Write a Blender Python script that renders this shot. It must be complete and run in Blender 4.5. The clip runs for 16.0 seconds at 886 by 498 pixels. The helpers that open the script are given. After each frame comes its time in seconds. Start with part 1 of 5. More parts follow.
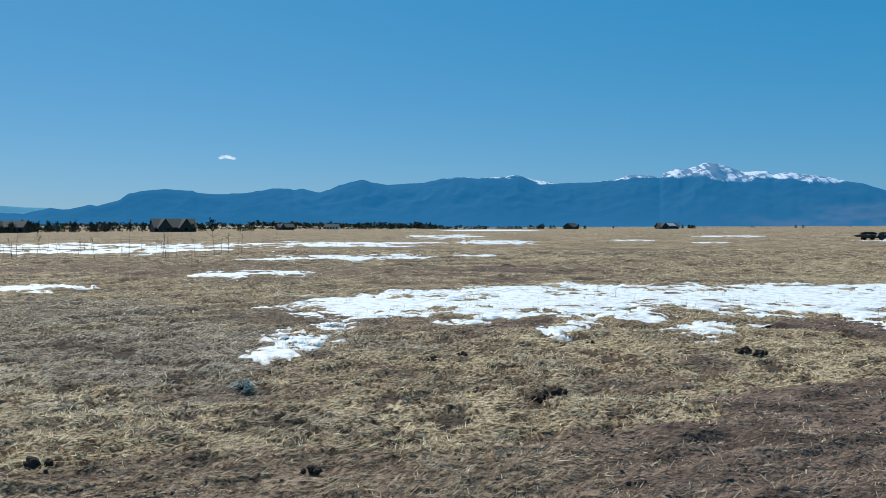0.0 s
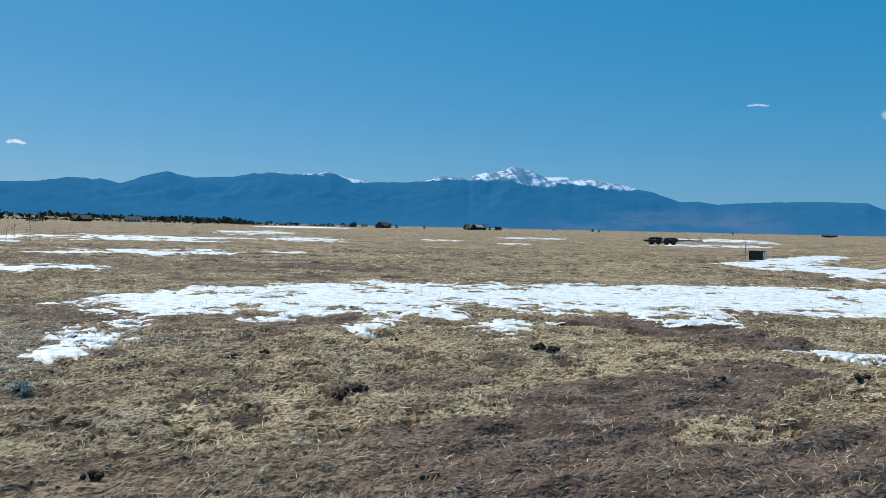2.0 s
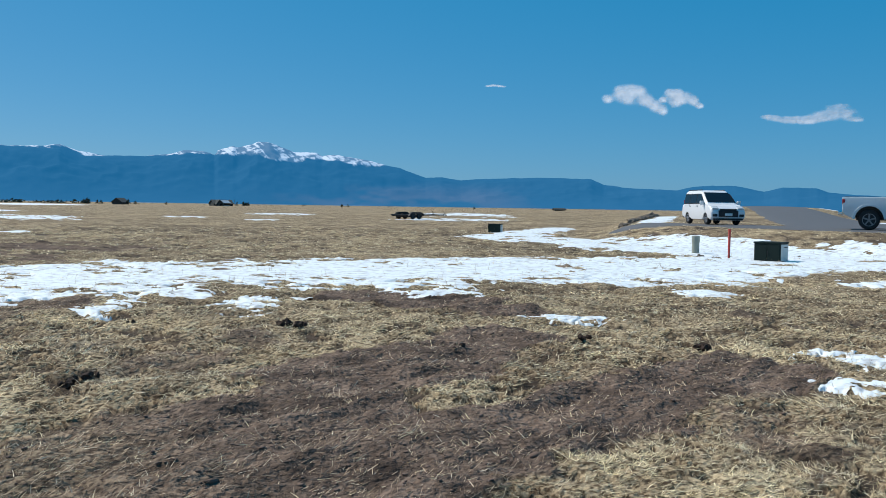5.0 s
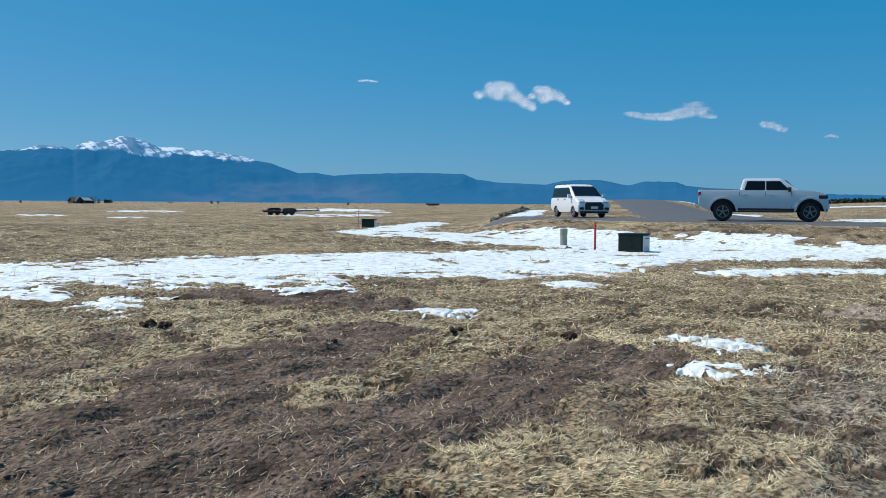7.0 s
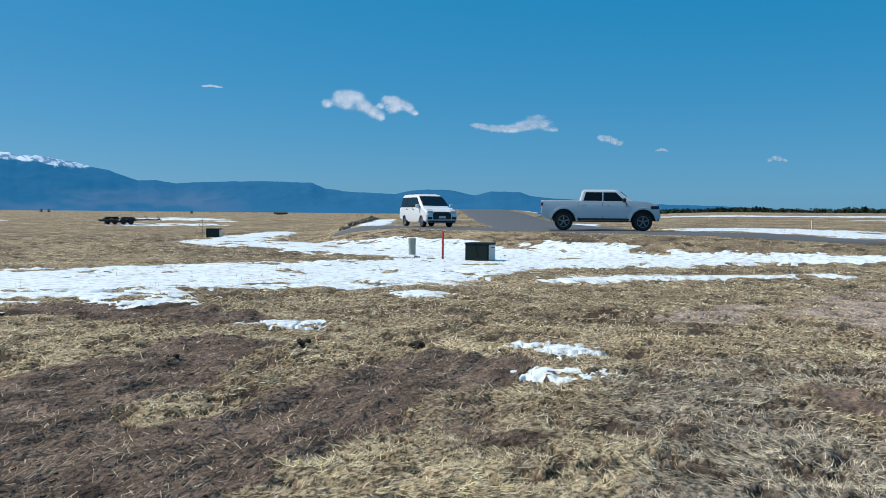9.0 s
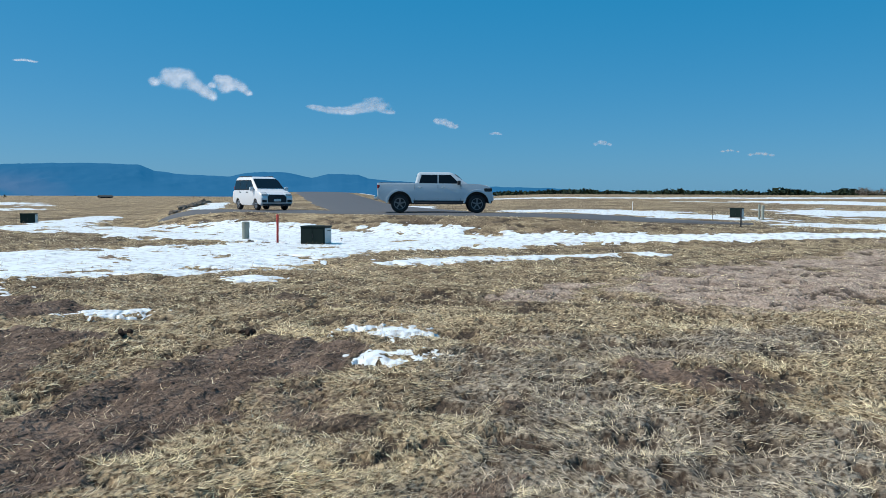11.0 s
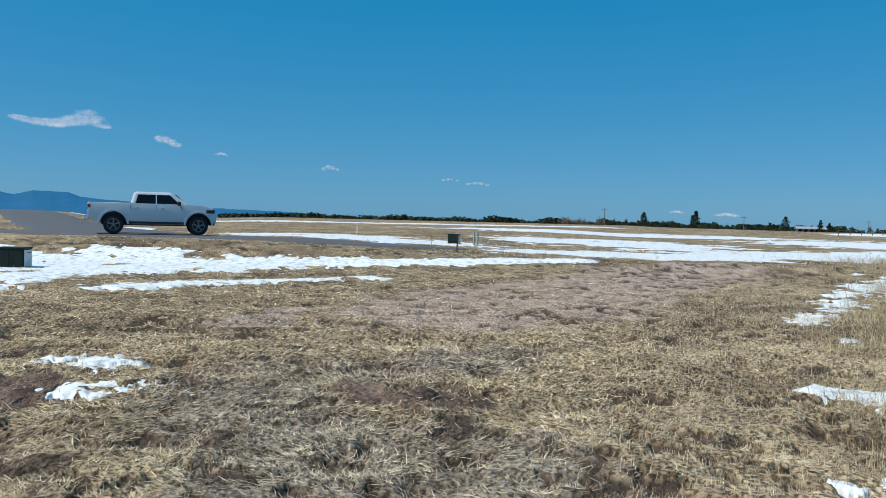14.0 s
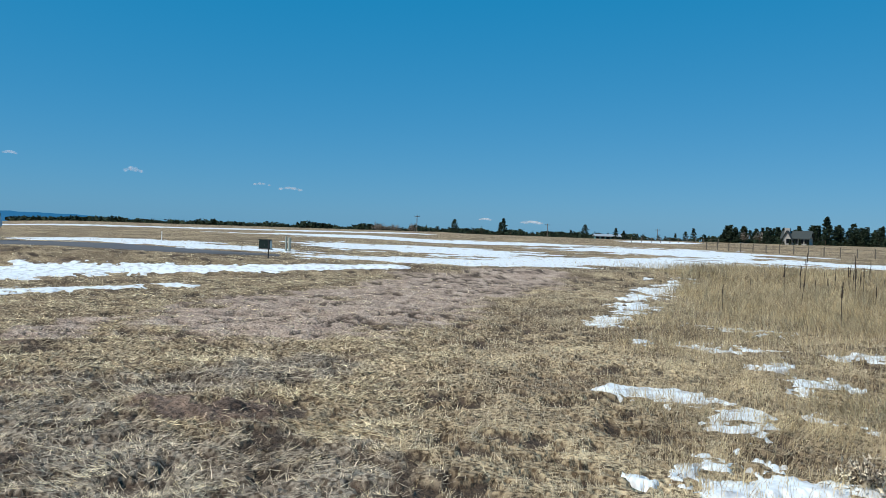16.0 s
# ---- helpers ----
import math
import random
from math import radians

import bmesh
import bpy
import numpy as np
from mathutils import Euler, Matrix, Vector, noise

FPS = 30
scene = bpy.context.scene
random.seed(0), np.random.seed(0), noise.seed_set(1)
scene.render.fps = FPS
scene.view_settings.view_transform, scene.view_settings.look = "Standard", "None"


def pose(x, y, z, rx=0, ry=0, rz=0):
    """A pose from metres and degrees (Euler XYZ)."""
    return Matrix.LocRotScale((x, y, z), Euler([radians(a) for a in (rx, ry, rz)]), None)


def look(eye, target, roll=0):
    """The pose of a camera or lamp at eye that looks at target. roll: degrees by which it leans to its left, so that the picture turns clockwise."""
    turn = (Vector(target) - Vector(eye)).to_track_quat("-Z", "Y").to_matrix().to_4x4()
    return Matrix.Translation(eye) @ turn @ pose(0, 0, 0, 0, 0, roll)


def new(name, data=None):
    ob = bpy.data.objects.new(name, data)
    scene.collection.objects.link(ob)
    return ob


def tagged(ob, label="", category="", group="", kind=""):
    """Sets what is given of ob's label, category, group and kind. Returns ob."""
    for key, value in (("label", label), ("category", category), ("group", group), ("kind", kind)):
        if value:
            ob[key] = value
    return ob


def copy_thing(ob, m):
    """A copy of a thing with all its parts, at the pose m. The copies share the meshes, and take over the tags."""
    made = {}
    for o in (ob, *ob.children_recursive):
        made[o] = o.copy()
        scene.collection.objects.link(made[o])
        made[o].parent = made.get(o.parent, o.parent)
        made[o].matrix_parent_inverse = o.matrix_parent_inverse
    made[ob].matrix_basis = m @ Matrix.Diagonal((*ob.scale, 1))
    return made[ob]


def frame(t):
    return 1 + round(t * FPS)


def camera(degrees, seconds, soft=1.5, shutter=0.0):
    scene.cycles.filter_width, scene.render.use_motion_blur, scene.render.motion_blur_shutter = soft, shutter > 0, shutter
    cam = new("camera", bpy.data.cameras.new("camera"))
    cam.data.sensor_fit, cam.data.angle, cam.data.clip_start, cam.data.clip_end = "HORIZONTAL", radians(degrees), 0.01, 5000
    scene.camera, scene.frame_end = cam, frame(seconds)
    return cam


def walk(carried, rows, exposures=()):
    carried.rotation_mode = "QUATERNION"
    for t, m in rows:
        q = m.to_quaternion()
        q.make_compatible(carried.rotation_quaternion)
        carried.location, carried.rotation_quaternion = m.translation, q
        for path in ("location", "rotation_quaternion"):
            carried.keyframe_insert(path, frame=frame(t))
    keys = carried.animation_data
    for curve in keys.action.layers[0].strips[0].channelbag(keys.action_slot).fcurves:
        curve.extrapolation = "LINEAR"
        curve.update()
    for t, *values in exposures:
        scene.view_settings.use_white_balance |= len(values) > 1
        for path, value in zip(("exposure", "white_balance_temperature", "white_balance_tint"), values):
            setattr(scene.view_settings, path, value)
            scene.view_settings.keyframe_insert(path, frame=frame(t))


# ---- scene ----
cam = camera(53.58, 16.0, soft=0.7)
# seconds, x, y, z, yaw, pitch, roll
ROWS = [
    (0.0, -0.000, -0.000, 1.650, 0.00, -1.42, 0.21),
    (0.5, 0.005, 0.001, 1.648, -2.98, -1.46, -0.17),
    (1.0, 0.027, -0.003, 1.643, -6.41, -1.26, -0.77),
    (1.5, 0.059, 0.006, 1.642, -9.79, -1.09, -1.16),
    (2.0, 0.080, 0.012, 1.638, -12.21, -1.44, -1.22),
    (2.5, 0.110, 0.039, 1.635, -14.99, -1.76, -1.25),
    (3.0, 0.136, 0.056, 1.633, -18.70, -1.82, -1.60),
    (3.5, 0.111, 0.036, 1.640, -22.06, -1.76, -1.77),
    (6.0, 0.180, 0.047, 1.613, -32.80, -3.20, -0.44),
    (6.5, 0.185, 0.034, 1.620, -35.38, -3.03, -0.50),
    (7.0, 0.203, 0.039, 1.615, -36.65, -2.97, -0.41),
    (7.5, 0.215, 0.024, 1.617, -38.59, -2.94, -0.45),
    (8.0, 0.213, 0.024, 1.621, -40.97, -2.83, -0.56),
    (8.5, 0.214, 0.016, 1.626, -43.92, -2.43, -0.71),
    (9.0, 0.203, 0.009, 1.632, -46.46, -2.29, -0.55),
    (9.5, 0.224, -0.013, 1.629, -49.43, -2.62, -0.53),
    (10.0, 0.257, -0.014, 1.631, -52.61, -3.18, -0.56),
    (12.5, 0.335, -0.059, 1.639, -63.43, -2.34, -0.56),
    (13.0, 0.347, -0.090, 1.638, -67.02, -2.04, -1.09),
    (13.5, 0.316, -0.120, 1.650, -70.92, -1.72, -1.29),
    (14.0, 0.327, -0.127, 1.648, -74.62, -1.54, -1.38),
    (14.5, 0.332, -0.126, 1.654, -77.82, -1.03, -1.46),
    (15.0, 0.344, -0.136, 1.656, -80.61, -0.95, -1.62),
    (15.5, 0.375, -0.132, 1.653, -83.11, -0.93, -1.65),
    (16.0, 0.381, -0.136, 1.652, -86.76, -0.83, -1.73),
]
EXPOSURES = []
walk(cam, [(t, pose(x, y, z, 90 + pitch, roll, yaw)) for t, x, y, z, yaw, pitch, roll in ROWS], EXPOSURES)

# ---- daylight: a high sun ahead of the first view's left shoulder, thin clear air ----
SUN_AZ, SUN_EL = -34.0, 50.0  # degrees clockwise from +y, and above the horizon


def bearing(az, d, z=0.0):
    """The place d metres out at az degrees clockwise from +y."""
    return Vector((d * math.sin(radians(az)), d * math.cos(radians(az)), z))


world = bpy.data.worlds.new("sky")
scene.world = world
world.use_nodes = True
wn = world.node_tree.nodes
wl = world.node_tree.links
sky = wn.new("ShaderNodeTexSky")
sky.sky_type = "NISHITA"
sky.sun_disc = False
sky.sun_elevation, sky.sun_rotation = radians(SUN_EL), radians(SUN_AZ)
sky.altitude, sky.air_density, sky.dust_density, sky.ozone_density = 2200, 1.0, 2.5, 1.6
tint, clear = wn.new("ShaderNodeVectorMath"), wn.new("ShaderNodeVectorMath")
tint.operation, clear.operation = "MULTIPLY_ADD", "MAXIMUM"
tint.inputs[1].default_value, tint.inputs[2].default_value = (0.300, 0.297, 0.300), (-0.33, 1.310, 3.05)
clear.inputs[1].default_value = (0.10, 0.0, 0.0)
wl.new(sky.outputs[0], tint.inputs[0])
wl.new(tint.outputs[0], clear.inputs[0])
wl.new(clear.outputs[0], wn["Background"].inputs["Color"])
wn["Background"].inputs["Strength"].default_value = 0.115

sun = new("sun", bpy.data.lights.new("sun", "SUN"))
sun.data.energy, sun.data.angle, sun.data.color = 4.45, radians(0.53), (0.985, 0.92, 0.825)
sun.matrix_world = look(bearing(SUN_AZ, 100 * math.cos(radians(SUN_EL)), 100 * math.sin(radians(SUN_EL))), (0, 0, 0))


# ---- small tools ----
def ss(t):
    t = np.clip(t, 0, 1)
    return t * t * (3 - 2 * t)


def lattice(ix, iy, seed):
    h = (ix.astype(np.int64) * 374761393 + iy.astype(np.int64) * 668265263 + seed * 974634533) & 0xFFFFFFFF
    h = ((h ^ (h >> 13)) * 1274126177) & 0xFFFFFFFF
    return ((h ^ (h >> 16)) & 0xFFFF) / 65535.0


def grain(x, y, size, seed=0):
    """Smooth value noise, -1 to 1, with lumps of that size."""
    x, y = np.asarray(x, float) / size, np.asarray(y, float) / size
    ix, iy = np.floor(x), np.floor(y)
    fx, fy = ss(x - ix), ss(y - iy)
    a, b = lattice(ix, iy, seed), lattice(ix + 1, iy, seed)
    c, d = lattice(ix, iy + 1, seed), lattice(ix + 1, iy + 1, seed)
    return ((a * (1 - fx) + b * fx) * (1 - fy) + (c * (1 - fx) + d * fx) * fy) * 2 - 1


def fractal(x, y, size, octaves=4, seed=0, fall=0.55):
    total, amp = 0.0, 1.0
    for k in range(octaves):
        total = total + amp * grain(x, y, size / 2 ** k, seed + 17 * k)
        amp *= fall
    return total


def sheet(name, verts, faces, material, smooth=True):
    """A mesh object from arrays; faces all with the same number of corners."""
    verts, faces = np.asarray(verts, np.float32), np.asarray(faces, np.int32)
    me = bpy.data.meshes.new(name)
    me.vertices.add(len(verts))
    me.vertices.foreach_set("co", verts.ravel())
    me.loops.add(faces.size)
    me.loops.foreach_set("vertex_index", faces.ravel())
    me.polygons.add(len(faces))
    me.polygons.foreach_set("loop_start", np.arange(len(faces), dtype=np.int32) * faces.shape[1])
    if smooth:
        me.polygons.foreach_set("use_smooth", np.ones(len(faces), bool))
    me.update(calc_edges=True)
    if material:
        me.materials.append(material)
    return new(name, me)


def number_layer(ob, name, values):
    ob.data.attributes.new(name, "FLOAT", "POINT").data.foreach_set("value", np.asarray(values, np.float32))


def link_mesh(name, bm, material, smooth=False):
    me = bpy.data.meshes.new(name)
    bmesh.ops.recalc_face_normals(bm, faces=bm.faces)
    for f in bm.faces:
        f.smooth = smooth
    bm.to_mesh(me)
    bm.free()
    if material:
        me.materials.append(material)
    return new(name, me)


def part(name, bm, material, parent, label="", smooth=False):
    ob = link_mesh(name, bm, material, smooth)
    ob.parent = parent
    if label:
        ob["label"] = label
    return ob


def base(name, m, label, category, group=""):
    """The empty at the foot of a thing."""
    ob = new(name)
    ob.matrix_basis = m
    ob.empty_display_size = 0.2
    return tagged(ob, label, category, group)


def box(bm, cx, cy, cz, sx, sy, sz, bevel=0.0, turn=None):
    m = Matrix.Translation((cx, cy, cz)) @ (turn or Matrix()) @ Matrix.Diagonal((sx, sy, sz, 1))
    made = bmesh.ops.create_cube(bm, size=1, matrix=m)["verts"]
    if bevel:
        edges = {e for v in made for e in v.link_edges}
        bmesh.ops.bevel(bm, geom=list(edges), offset=bevel, segments=2, affect="EDGES", profile=0.6)
    return bm


def rod(bm, a, b, r0, r1=None, sides=8):
    """A tapered rod from a to b."""
    a, b = Vector(a), Vector(b)
    turn = (b - a).to_track_quat("Z", "Y").to_matrix().to_4x4()
    bmesh.ops.create_cone(bm, cap_ends=True, segments=sides, radius1=r0, radius2=r0 if r1 is None else r1,
                          depth=(b - a).length, matrix=Matrix.Translation((a + b) / 2) @ turn)
    return bm


def slab(bm, outline, y0, y1, bevel=0.0):
    """An outline in x and z, made solid from y0 to y1."""
    near = [bm.verts.new((x, y0, z)) for x, z in outline]
    far = [bm.verts.new((x, y1, z)) for x, z in outline]
    n = len(outline)
    f0, f1 = bm.faces.new(near), bm.faces.new(far[::-1])
    for i in range(n):
        bm.faces.new((near[i], near[(i + 1) % n], far[(i + 1) % n], far[i]))
    if bevel:
        bmesh.ops.bevel(bm, geom=list(f0.edges) + list(f1.edges), offset=bevel, segments=3, affect="EDGES", profile=0.55)
    return bm


def spun(bm, profile, sides=28):
    """A profile of radius and y, turned round the y axis."""
    rings = [[bm.verts.new((r * math.cos(2 * math.pi * k / sides), y, r * math.sin(2 * math.pi * k / sides))) for k in range(sides)] for r, y in profile]
    for p, q in zip(rings, rings[1:]):
        for k in range(sides):
            bm.faces.new((p[k], p[(k + 1) % sides], q[(k + 1) % sides], q[k]))
    bm.faces.new(rings[0]), bm.faces.new(rings[-1][::-1])
    return bm


# ---- materials ----
def material(name, colour=(0.5, 0.5, 0.5), rough=0.6, metal=0.0, vary=0.12, size=6.0, bump=0.0, bump_size=40.0, spec=0.5):
    """A painted or raw surface with blotches, grain and fine relief. Returns the material."""
    m = bpy.data.materials.new(name)
    m.use_nodes = True
    n, l = m.node_tree.nodes, m.node_tree.links
    p = n["Principled BSDF"]
    p.inputs["Roughness"].default_value, p.inputs["Metallic"].default_value = rough, metal
    p.inputs["Specular IOR Level"].default_value = spec
    where = n.new("ShaderNodeTexCoord")
    blot = n.new("ShaderNodeTexNoise")
    blot.inputs["Scale"].default_value, blot.inputs["Detail"].default_value = size, 6
    l.new(where.outputs["Object"], blot.inputs["Vector"])
    ramp = n.new("ShaderNodeMix")
    ramp.data_type = "RGBA"
    ramp.inputs["A"].default_value = (*[c * (1 - vary) for c in colour], 1)
    ramp.inputs["B"].default_value = (*[min(1, c * (1 + vary)) for c in colour], 1)
    l.new(blot.outputs["Fac"], ramp.inputs["Factor"])
    l.new(ramp.outputs["Result"], p.inputs["Base Color"])
    if bump:
        fine = n.new("ShaderNodeTexNoise")
        fine.inputs["Scale"].default_value, fine.inputs["Detail"].default_value = bump_size, 5
        l.new(where.outputs["Object"], fine.inputs["Vector"])
        b = n.new("ShaderNodeBump")
        b.inputs["Strength"].default_value, b.inputs["Distance"].default_value = bump, 0.02
        l.new(fine.outputs["Fac"], b.inputs["Height"])
        l.new(b.outputs["Normal"], p.inputs["Normal"])
    return m


def blades_material(name, tones, rough=0.75, through_light=0.22, even=0.0):
    """Dry stems, each with a tone of its own."""
    m = bpy.data.materials.new(name)
    m.use_nodes = True
    n, l = m.node_tree.nodes, m.node_tree.links
    p = n["Principled BSDF"]
    p.inputs["Roughness"].default_value = rough
    p.inputs["Specular IOR Level"].default_value = 0.25
    geo, ramp = n.new("ShaderNodeNewGeometry"), n.new("ShaderNodeValToRGB")
    while len(ramp.color_ramp.elements) < len(tones):
        ramp.color_ramp.elements.new(0.5)
    for k, c in enumerate(tones):
        ramp.color_ramp.elements[k].position = k / (len(tones) - 1)
        ramp.color_ramp.elements[k].color = (*c, 1)
    l.new(geo.outputs["Random Per Island"], ramp.inputs["Fac"])
    blot = n.new("ShaderNodeTexNoise")
    blot.inputs["Scale"].default_value, blot.inputs["Detail"].default_value = 0.9, 5
    l.new(geo.outputs["Position"], blot.inputs["Vector"])
    mul = n.new("ShaderNodeMix")
    mul.data_type, mul.blend_type = "RGBA", "MULTIPLY"
    shade = n.new("ShaderNodeValToRGB")
    shade.color_ramp.elements[0].position, shade.color_ramp.elements[0].color = 0.3, (0.72, 0.68, 0.66, 1)
    shade.color_ramp.elements[1].position, shade.color_ramp.elements[1].color = 0.7, (1.12, 1.08, 0.98, 1)
    l.new(blot.outputs["Fac"], shade.inputs["Fac"])
    mul.inputs["Factor"].default_value = 1
    # tufts: bundles of stems bleached or rotted alike
    tuft, age, both_tones = n.new("ShaderNodeTexNoise"), n.new("ShaderNodeValToRGB"), n.new("ShaderNodeMix")
    tuft.inputs["Scale"].default_value, tuft.inputs["Detail"].default_value = 6.5, 4
    l.new(geo.outputs["Position"], tuft.inputs["Vector"])
    age.color_ramp.elements[0].position, age.color_ramp.elements[0].color = 0.36, (0.58 + 0.34 * even, 0.55 + 0.36 * even, 0.53 + 0.36 * even, 1)
    age.color_ramp.elements[1].position, age.color_ramp.elements[1].color = 0.56, (1.38 - 0.22 * even, 1.36 - 0.21 * even, 1.30 - 0.18 * even, 1)
    l.new(tuft.outputs["Fac"], age.inputs["Fac"])
    both_tones.data_type, both_tones.blend_type = "RGBA", "MULTIPLY"
    both_tones.inputs["Factor"].default_value = 1
    l.new(shade.outputs["Color"], both_tones.inputs["A"])
    l.new(age.outputs["Color"], both_tones.inputs["B"])
    l.new(ramp.outputs["Color"], mul.inputs["A"])
    l.new(both_tones.outputs["Result"], mul.inputs["B"])
    l.new(mul.outputs["Result"], p.inputs["Base Color"])
    leaf = n.new("ShaderNodeBsdfTranslucent")
    l.new(mul.outputs["Result"], leaf.inputs["Color"])
    both = n.new("ShaderNodeMixShader")
    both.inputs["Fac"].default_value = through_light
    l.new(p.outputs[0], both.inputs[1])
    l.new(leaf.outputs[0], both.inputs[2])
    l.new(both.outputs[0], n["Material Output"].inputs["Surface"])
    return m


def ground_material():
    """Thatch of dry grass over earth; the layers soil, path and grey say where it is turned, trodden or matted."""
    m = bpy.data.materials.new("prairie")
    m.use_nodes = True
    n, l = m.node_tree.nodes, m.node_tree.links
    p = n["Principled BSDF"]
    p.inputs["Roughness"].default_value = 0.95
    p.inputs["Specular IOR Level"].default_value = 0.15
    geo = n.new("ShaderNodeNewGeometry")

    def noisy(scale, detail=6):
        t = n.new("ShaderNodeTexNoise")
        t.inputs["Scale"].default_value, t.inputs["Detail"].default_value = scale, detail
        l.new(geo.outputs["Position"], t.inputs["Vector"])
        return t.outputs["Fac"]

    def ramp(fac, *stops):
        r = n.new("ShaderNodeValToRGB")
        while len(r.color_ramp.elements) < len(stops):
            r.color_ramp.elements.new(0.5)
        for e, (at, c) in zip(r.color_ramp.elements, stops):
            e.position, e.color = at, (*c, 1)
        l.new(fac, r.inputs["Fac"])
        return r.outputs["Color"]

    def mix(fac, a, b, kind="MIX"):
        x = n.new("ShaderNodeMix")
        x.data_type, x.blend_type = "RGBA", kind
        if isinstance(fac, float):
            x.inputs["Factor"].default_value = fac
        else:
            l.new(fac, x.inputs["Factor"])
        l.new(a, x.inputs["A"])
        l.new(b, x.inputs["B"])
        return x.outputs["Result"]

    def layer(name):
        a = n.new("ShaderNodeAttribute")
        a.attribute_name = name
        return a.outputs["Fac"]

    broad, mid, clump, fine = noisy(0.12), noisy(0.45, 5), noisy(1.7, 8), noisy(22, 8)
    straw = ramp(clump, (0.25, STRAW_DARK), (0.5, STRAW_MID), (0.75, STRAW_LIGHT))
    far = ramp(broad, (0.3, (0.68, 0.66, 0.68)), (0.7, (1.20, 1.18, 1.18)))
    straw = mix(1.0, straw, far, "MULTIPLY")
    straw = mix(1.0, straw, ramp(mid, (0.34, (0.66, 0.62, 0.60)), (0.62, (1.18, 1.16, 1.10))), "MULTIPLY")
    soil = ramp(clump, (0.3, (0.056, 0.040, 0.031)), (0.7, (0.275, 0.198, 0.150)))
    path = ramp(clump, (0.3, (0.37, 0.28, 0.222)), (0.7, (0.65, 0.525, 0.425)))
    # earth in the holes, its colour deepened for the shade between tufts
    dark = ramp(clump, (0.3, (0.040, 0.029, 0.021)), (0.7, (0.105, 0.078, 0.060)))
    grey = ramp(clump, (0.3, (0.155, 0.130, 0.105)), (0.7, (0.41, 0.355, 0.285)))
    c = mix(layer("grey"), straw, grey)
    c = mix(1.0, c, ramp(fine, (0.40, (0.25, 0.22, 0.20)), (0.58, (1.12, 1.12, 1.10))), "MULTIPLY")
    bare = ramp(fine, (0.36, (0.55, 0.53, 0.52)), (0.60, (1.10, 1.10, 1.10)))
    c = mix(layer("path"), c, mix(1.0, path, bare, "MULTIPLY"))
    c = mix(layer("soil"), c, mix(1.0, soil, bare, "MULTIPLY"))
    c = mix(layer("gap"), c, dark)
    l.new(c, p.inputs["Base Color"])
    rough = n.new("ShaderNodeBump")
    rough.inputs["Strength"].default_value, rough.inputs["Distance"].default_value = 1.0, 0.10
    l.new(noisy(14, 10), rough.inputs["Height"])
    l.new(rough.outputs["Normal"], p.inputs["Normal"])
    return m


STRAW_DARK, STRAW_MID, STRAW_LIGHT = (0.225, 0.176, 0.118), (0.45, 0.37, 0.246), (0.60, 0.51, 0.348)


def snow_material():
    m = bpy.data.materials.new("old snow")
    m.use_nodes = True
    n, l = m.node_tree.nodes, m.node_tree.links
    p = n["Principled BSDF"]
    p.inputs["Roughness"].default_value = 0.6
    p.inputs["Specular IOR Level"].default_value = 0.3
    geo = n.new("ShaderNodeNewGeometry")
    t = n.new("ShaderNodeTexNoise")
    t.inputs["Scale"].default_value, t.inputs["Detail"].default_value = 4.5, 9
    l.new(geo.outputs["Position"], t.inputs["Vector"])
    r = n.new("ShaderNodeValToRGB")
    r.color_ramp.elements[0].position, r.color_ramp.elements[0].color = 0.34, (0.50, 0.51, 0.52, 1)
    r.color_ramp.elements[1].position, r.color_ramp.elements[1].color = 0.52, (0.80, 0.86, 0.89, 1)
    l.new(t.outputs["Fac"], r.inputs["Fac"])
    l.new(r.outputs["Color"], p.inputs["Base Color"])
    f = n.new("ShaderNodeTexNoise")
    f.inputs["Scale"].default_value, f.inputs["Detail"].default_value = 14, 7
    l.new(geo.outputs["Position"], f.inputs["Vector"])
    b = n.new("ShaderNodeBump")
    b.inputs["Strength"].default_value, b.inputs["Distance"].default_value = 0.5, 0.03
    l.new(f.outputs["Fac"], b.inputs["Height"])
    l.new(b.outputs["Normal"], p.inputs["Normal"])
    return m


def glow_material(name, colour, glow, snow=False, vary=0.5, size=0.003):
    """Far land seen through miles of air: own colour, plus haze painted as emission."""
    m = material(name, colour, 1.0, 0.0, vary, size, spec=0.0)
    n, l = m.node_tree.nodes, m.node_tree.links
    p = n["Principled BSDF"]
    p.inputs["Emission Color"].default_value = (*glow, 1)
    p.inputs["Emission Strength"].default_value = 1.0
    if snow:
        a = n.new("ShaderNodeAttribute")
        a.attribute_name = "snow"
        x = n.new("ShaderNodeMix")
        x.data_type = "RGBA"
        l.new(a.outputs["Fac"], x.inputs["Factor"])
        l.new(p.inputs["Base Color"].links[0].from_socket, x.inputs["A"])
        x.inputs["B"].default_value = (0.62, 0.62, 0.62, 1)
        bare, y = n.new("ShaderNodeAttribute"), n.new("ShaderNodeMix")
        bare.attribute_name, y.data_type = "bare", "RGBA"
        l.new(bare.outputs["Fac"], y.inputs["Factor"])
        l.new(x.outputs["Result"], y.inputs["A"])
        y.inputs["B"].default_value = (0.11, 0.085, 0.085, 1)
        l.new(y.outputs["Result"], p.inputs["Base Color"])
    return m


